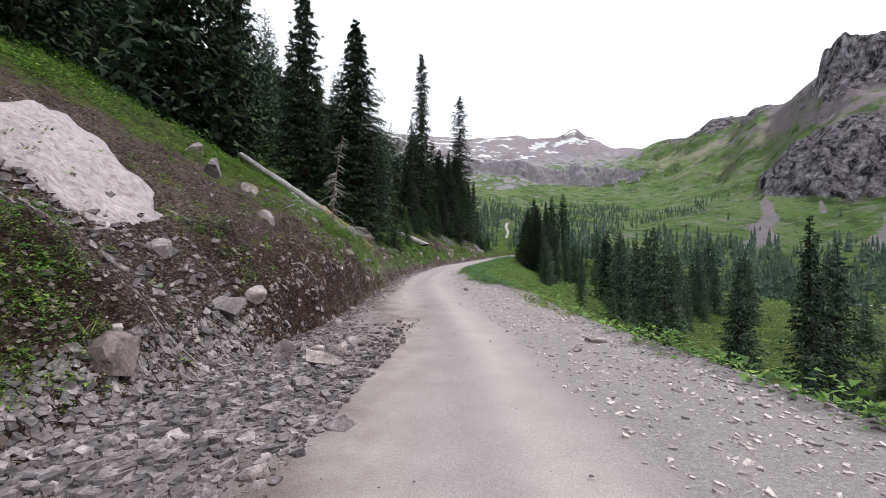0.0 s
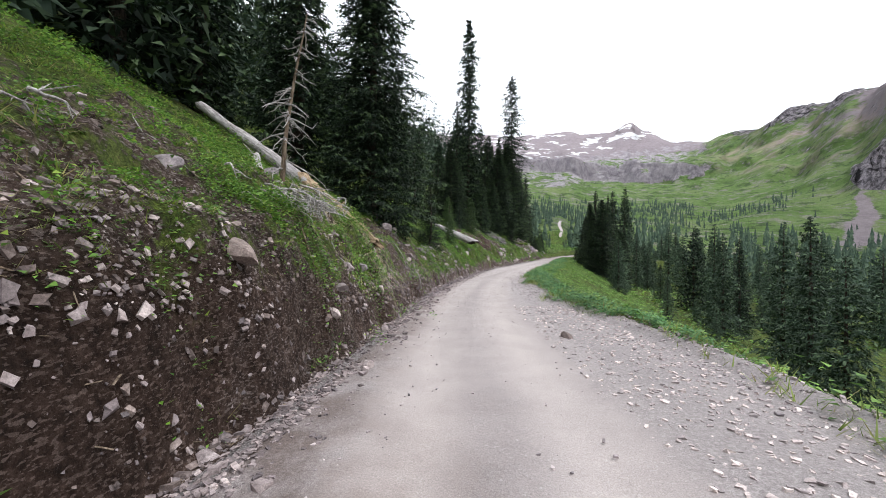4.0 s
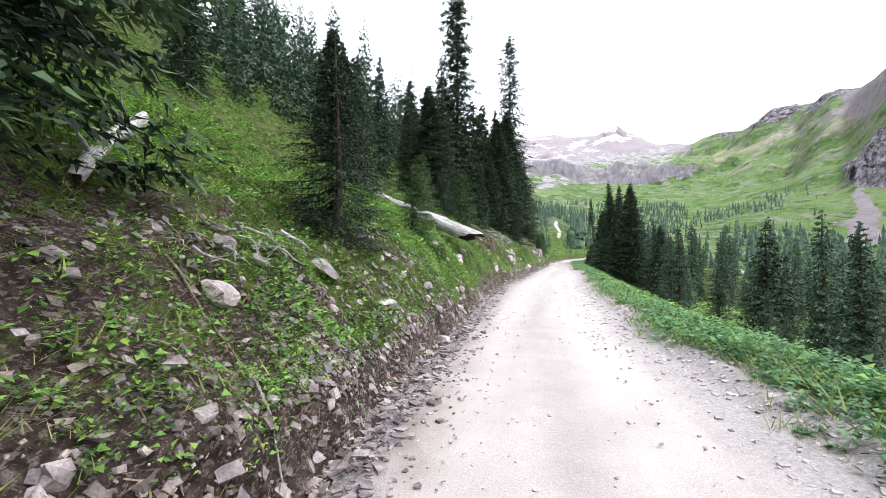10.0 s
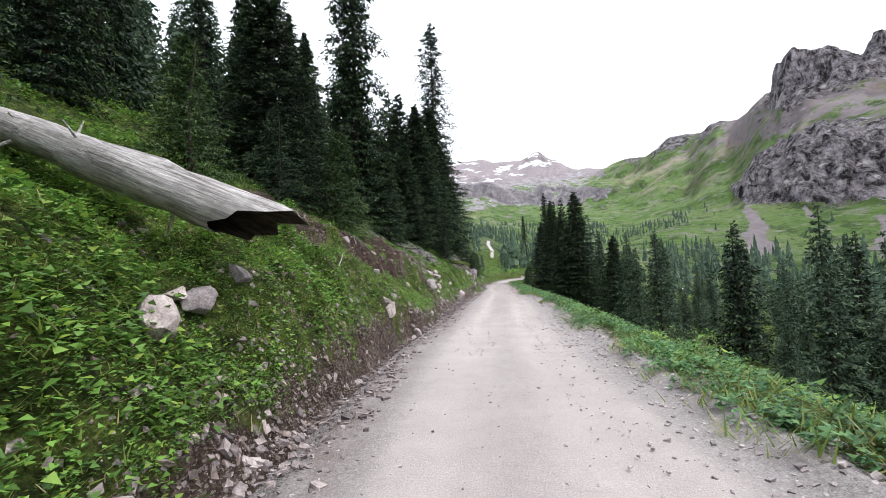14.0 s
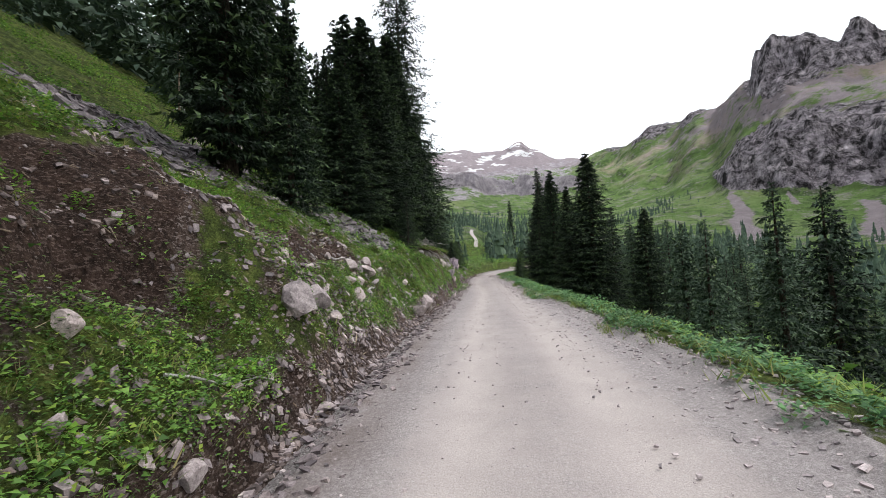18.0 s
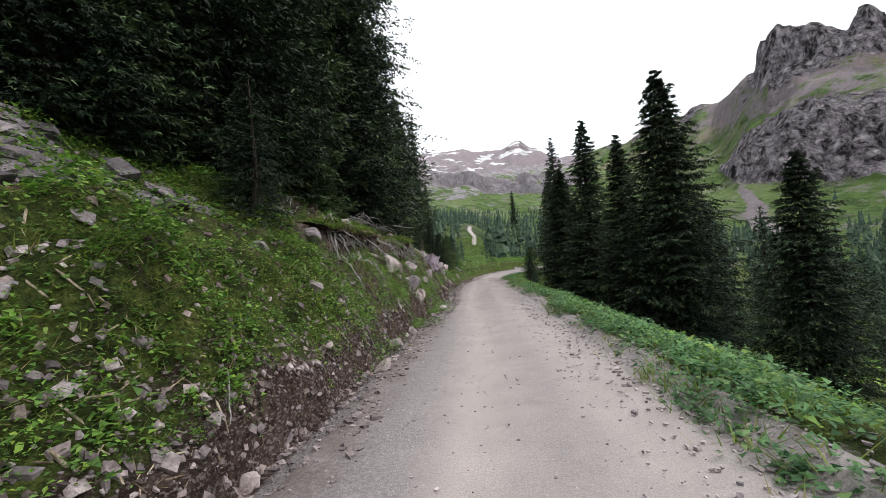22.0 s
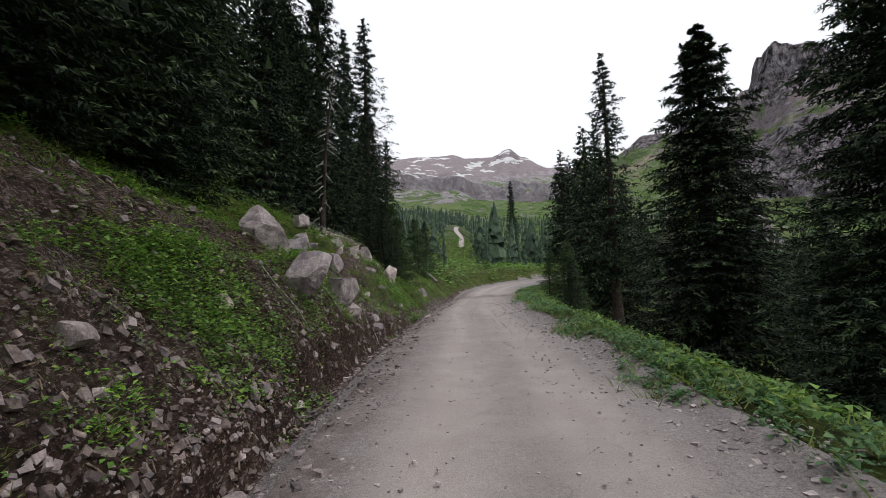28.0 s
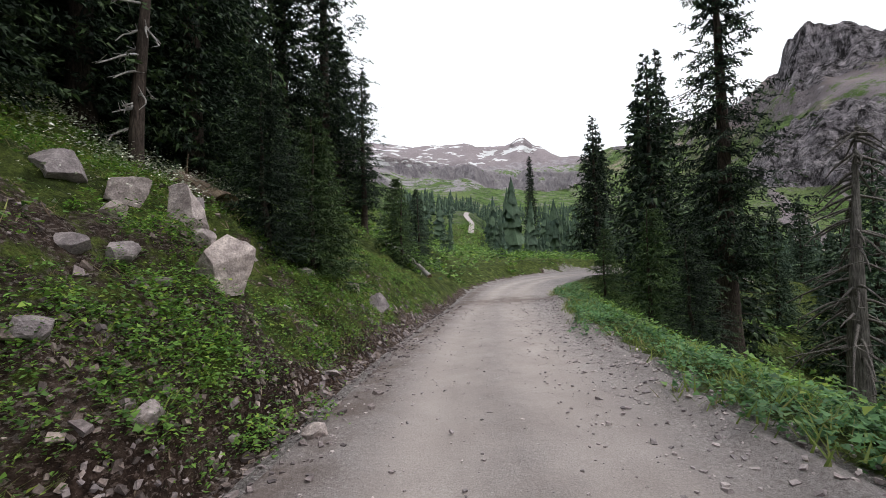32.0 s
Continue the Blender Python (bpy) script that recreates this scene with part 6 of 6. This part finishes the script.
dead_tree(-4.8, 17.4, 4.0, (0.1, 0.12), 11, "dead brown sapling with drooping bare twigs", 0.06, 50, 0.8)
dead_tree(27.0, 110.0, 9.5, (0.05, 0.0), 12, "dead grey spruce with twisted bare boughs", 0.36, 70, 2.2, 0.22, GREYWOOD)
dead_tree(-9.7, 75.5, 5.0, (0.05, 0.0), 14, "thin dead trunk on the slope", 0.07, 16, 0.6)
dead_tree(5.3, 113.2, 8.0, (-0.08, 0.05), 15, "bare grey trunk leaning before the dark spruces", 0.14, 40, 1.1, 0.05)
dead_tree(7.2, 107.4, 9.0, (0.1, 0.0), 16, "bare brown trunk leaning before the dark spruces", 0.15, 44, 0.9, 0.03, BARK)


def brush(x, y, up, n, length, seed, label, material=DEADWOOD, hang=0.5, name="dry_brush"):
    """A tangle of bare twigs or roots that hangs from the turf's edge."""
    r_ = np.random.RandomState(seed)
    thing = new(name)
    thing.location = over(x, y, up)
    for _ in range(n):
        a, L = r_.normal(0.0, 0.9), length * r_.uniform(0.4, 1.1)
        t = np.linspace(0, 1, 7)[:, None]
        p0 = r_.normal(0, 1, 3) * [0.25, 0.45, 0.08]
        q = p0 + np.array([np.cos(a), np.sin(a), 0]) * L * 0.75 * t + np.array([0, 0, -1.0]) * hang * L * t**1.4 + np.cumsum(r_.normal(0, 0.03 * length, (7, 3)), 0)
        r0 = r_.uniform(0.008, 0.03) * (0.6 + length * 0.5) * (1.7 if name == "exposed_roots" else 1.0)
        pieces = [tube(q, np.linspace(r0, 0.004, 7), 5, r_, 0.1)]
        for _ in range(3):
            i = r_.randint(1, 6)
            e = q[i] + (r_.normal(0, 1, 3) * [0.3, 0.3, 0.3] + [0, 0, -0.2 * hang]) * L * np.linspace(0, 1, 4)[:, None] * 0.6
            pieces.append(tube(e, np.linspace(r0 * 0.5, 0.002, 4), 4))
        part("root" if name == "exposed_roots" else "twig", mesh_of("twig", *join(pieces), material, False), thing)
    return tagged(thing, label, "roots" if name == "exposed_roots" else "dry twigs", "roots in the bank" if name == "exposed_roots" else "dry brush")


def bank_roots(x, y, n, length, seed, label, material):
    """Gnarled roots that creep out of the turf's edge and down the bare earth."""
    r_ = np.random.RandomState(seed)
    thing = new("exposed_roots")
    o = np.array(over(x, y, 0.0))
    thing.location = o
    for _ in range(n):
        L, way = length * r_.uniform(0.35, 1.1), r_.normal(0.0, 0.7)
        m = 9
        step = np.cumsum(r_.normal(0, 0.35, m))
        px = x + r_.normal(0, 0.25) + np.cumsum(np.cos(way + step)) * L / m
        py = y + r_.normal(0, 0.5) + np.cumsum(np.sin(way + step)) * L / m
        lift = 0.01 + 0.16 * r_.rand() * np.sin(np.linspace(0.1, 3.3, m)).clip(-0.4, 1) + r_.normal(0, 0.012, m)
        q = np.stack([px, py, height(px, py) + lift], 1) - o
        r0 = r_.uniform(0.014, 0.045) * (0.5 + 0.5 * length)
        pieces = [tube(q, np.linspace(r0, r0 * 0.25, m) * r_.uniform(0.8, 1.25, m), 6, r_, 0.15)]
        for _ in range(4):
            i = r_.randint(2, m)
            e = q[i] + np.cumsum(r_.normal(0, 0.07, (5, 3)) * length + [0.02, 0, -0.02], 0) * np.linspace(0, 1, 5)[:, None]
            pieces.append(tube(e, np.linspace(r0 * 0.55, 0.003, 5), 4))
        part("root", mesh_of("root", *join(pieces), material, False), thing)
    return tagged(thing, label, "roots", "roots in the bank")


for k, (x, y, n, L) in enumerate(((4.0, 76.6, 8, 0.8), (3.6, 78.2, 8, 0.8), (4.4, 78.8, 9, 0.7), (4.6, 80.2, 12, 0.6), (5.0, 81.4, 12, 0.6), (5.3, 82.4, 10, 0.5), (4.75, 77.3, 6, 0.6), (3.0, 75.5, 6, 0.6), (-2.4, 49.2, 6, 0.5), (-1.9, 53.5, 6, 0.5), (5.9, 86.2, 6, 0.6))):
    bank_roots(x, y, n, L, 40 + k, "pale bare roots sticking out of the undercut bank", (DEADWOOD, DEADWOOD, DRYWOOD)[k % 3])
def hanging_roots(y0, y1, n, length, seed):
    """Torn roots that hang from under the turf's edge."""
    r_ = np.random.RandomState(seed)
    yc = (y0 + y1) / 2
    xc = float(lip_line(np.array([yc]))[0])
    o = np.array((xc, yc, H(xc - 0.3, yc)))
    thing = new("exposed_roots")
    thing.location = o
    for _ in range(n):
        y = r_.uniform(y0, y1)
        x = float(lip_line(np.array([y]))[0]) + r_.uniform(-0.05, 0.3)
        m, L = 8, length * r_.uniform(0.35, 1.15)
        p0 = np.array([x, y, H(x - 0.45, y) - 0.12])
        d = np.array([0.45 + r_.normal(0, 0.3), r_.normal(0, 0.45), -0.75])
        q = p0 + d * np.linspace(0, L, m)[:, None] + np.cumsum(r_.normal(0, 0.035, (m, 3)), 0)
        q[:, 2] = np.maximum(q[:, 2], height(q[:, 0], q[:, 1]) + 0.01)
        r0 = r_.uniform(0.01, 0.034)
        pieces = [tube(q - o, np.linspace(r0, r0 * 0.25, m) * r_.uniform(0.8, 1.25, m), 6, r_, 0.15)]
        for _ in range(4):
            i = r_.randint(1, m)
            e = q[i] - o + np.cumsum(r_.normal(0, 0.06, (5, 3)) + [0.02, 0, -0.03], 0) * np.linspace(0, 1, 5)[:, None]
            pieces.append(tube(e, np.linspace(r0 * 0.5, 0.003, 5), 4))
        part("root", mesh_of("root", *join(pieces), DEADWOOD if r_.rand() < 0.6 else DRYWOOD, False), thing)
    tagged(thing, "bleached bare roots hanging under the torn turf edge", "roots", "roots in the bank")


for k, (y0, y1, n) in enumerate(((76.2, 77.6, 12), (77.8, 79.2, 16), (79.4, 80.8, 20), (81, 82.4, 22), (82.6, 84, 22), (84.2, 85.8, 18))):
    hanging_roots(y0, y1, n, 0.75 if y0 > 70 else 0.45, 300 + k)
for k, (x, y, n, L) in enumerate(((4.2, 81.8, 22, 0.9), (5.0, 84.2, 22, 0.9), (3.4, 79.8, 16, 0.8), (-4.0, 16.6, 30, 0.9), (-3.7, 15.6, 22, 0.8), (-4.0, 31.0, 14, 0.7), (-4.4, 12.0, 8, 0.6))):
    brush(x, y, 0.3, n, L, 60 + k, "tangle of dry grey twigs on the bank", DEADWOOD, 0.35)
srng = np.random.RandomState(77)
for _ in range(90):
    y = srng.uniform(0, 112)
    x = float(road_left(y)) - srng.uniform(0.2, 3.5)
    a, L = srng.normal(0.3, 0.9), srng.uniform(0.3, 1.2)
    t = np.linspace(-0.5, 0.5, 6)
    px, py = x + np.cos(a) * L * t, y + np.sin(a) * L * t
    q = np.stack([px, py, height(px, py) + 0.03], 1) + np.cumsum(srng.normal(0, 0.012, (6, 3)), 0)
    ob = new("stick", mesh_of("stick", *tube(q, np.linspace(0.016, 0.006, 6) * srng.uniform(0.6, 1.4), 5, srng, 0.1), DEADWOOD if srng.rand() < 0.5 else DRYWOOD, False))
    tagged(ob, "dry broken stick lying on the bank", "stick", "sticks on the bank")


for x, y, L, r, a in ((0.55, 62.4, 0.5, 0.035, 0.9), (0.9, 62.5, 0.45, 0.045, 1.4), (1.9, 63.6, 0.4, 0.03, 0.7), (1.45, 62.1, 0.45, 0.035, 1.2), (2.15, 63.0, 0.55, 0.045, 1.0), (0.3, 61.6, 0.6, 0.03, 0.4),
                      (4.3, 76.9, 0.6, 0.05, 1.2), (4.75, 76.6, 0.5, 0.045, 0.5), (4.6, 77.2, 0.45, 0.04, 1.9), (4.1, 76.2, 0.5, 0.035, 0.2)):
    t = np.linspace(-0.5, 0.5, 7)
    px, py = x + np.cos(a) * L * t, y + np.sin(a) * L * t
    q = np.stack([px, py, height(px, py) + 0.6 * r + 0.02], 1) + np.cumsum(srng.normal(0, 0.01, (7, 3)), 0)
    ob = new("wood_piece", mesh_of("wood_piece", *tube(q, r * np.array([0.4, 0.9, 1, 1.1, 0.9, 0.8, 0.3]), 6, srng, 0.2), DEADWOOD, False))
    tagged(ob, "bleached broken piece of wood lying on the bank", "wood", "wood pieces on the bank")


# ---- snow, stream, far road ----
def snow_patch():
    a = np.linspace(0, 1, 30)
    b = np.linspace(-1, 1, 22)
    A, B = np.meshgrid(a, b, indexing="ij")
    cx, cy = -5.3 - 3.4 * A, 7.1 + 1.0 * A
    wide = (0.62 + 0.45 * smooth(0, 0.6, A)) * (1 + 0.14 * rough(A * 9, B * 0 + np.sign(B), 1.4, 2, 3))
    x, y = cx + 0.45 * B * wide, cy + 0.9 * B * wide
    edge = np.minimum(smooth(1.0, 0.72, np.abs(B)), smooth(0, 0.06, A) * smooth(1.0, 0.9, A))
    z = height(x, y) - 0.12 + edge * (0.2 + 0.06 * rough(x, y, 0.7, 1, 4, 0.6) + 0.1 * value_noise(x, y, 1.8, 3))
    me = mesh_of("snow_patch", np.stack([x, y, z], -1).reshape(-1, 3), grid_faces(30, 22), SNOW, False)
    tagged(new("snow_patch", me), "dirty pinkish old snow lying on the brown bank", "snow patch")


def ribbon(name, rows, material, lift, label, category, attrs=None):
    p = np.array(rows, float)
    t = np.linspace(0, len(p) - 1, 60)
    c = np.stack([np.interp(t, np.arange(len(p)), p[:, k]) for k in range(3)], 1)
    for _ in range(6):
        c[1:-1] = (c[:-2] + 2 * c[1:-1] + c[2:]) / 4
    d = np.gradient(c[:, :2], axis=0)
    d /= np.linalg.norm(d, axis=1, keepdims=True)
    s = np.linspace(-0.5, 0.5, 6)
    x = c[:, :1] + -d[:, 1:2] * s * c[:, 2:]
    y = c[:, 1:2] + d[:, :1] * s * c[:, 2:]
    mid = height(c[:, 0], c[:, 1])
    z = np.maximum(height(x, y), mid[:, None]) + lift
    n = x.size
    me = mesh_of(name, np.stack([x, y, z], -1).reshape(-1, 3), grid_faces(60, 6)[:, ::-1], material, False, {k: np.full(n, v) for k, v in (attrs or {}).items()})
    tagged(new(name, me), label, category, kind="structure")


snow_patch()
ribbon("far_road", ((27.5, 176, 1.1), (30.5, 190, 1.2), (31.5, 203, 1.3), (34.5, 216, 1.4)), ROAD, 0.35, "pale gravel road climbing the green basin", "road", {"loose": 0.2, "damp": 0.0, "streak": 0.6})
STREAM = plain("white_stream_water", (0.55, 0.6, 0.62), 0.25)
ribbon("stream", ((70, 190, 2), (88, 165, 2.5), (105, 150, 2), (118, 140, 2.5), (125, 120, 2), (128, 95, 2.6), (134, 70, 2.2), (140, 40, 2.5)), STREAM, 0.5, "narrow white mountain stream in the valley", "stream")
ribbon("gravel_bar", ((120, 152, 5), (126, 146, 8), (132, 141, 5)), ROAD, 0.8, "tan gravel bank beside the stream", "gravel bank", {"loose": 0.1, "damp": 0.0, "streak": 0.6})
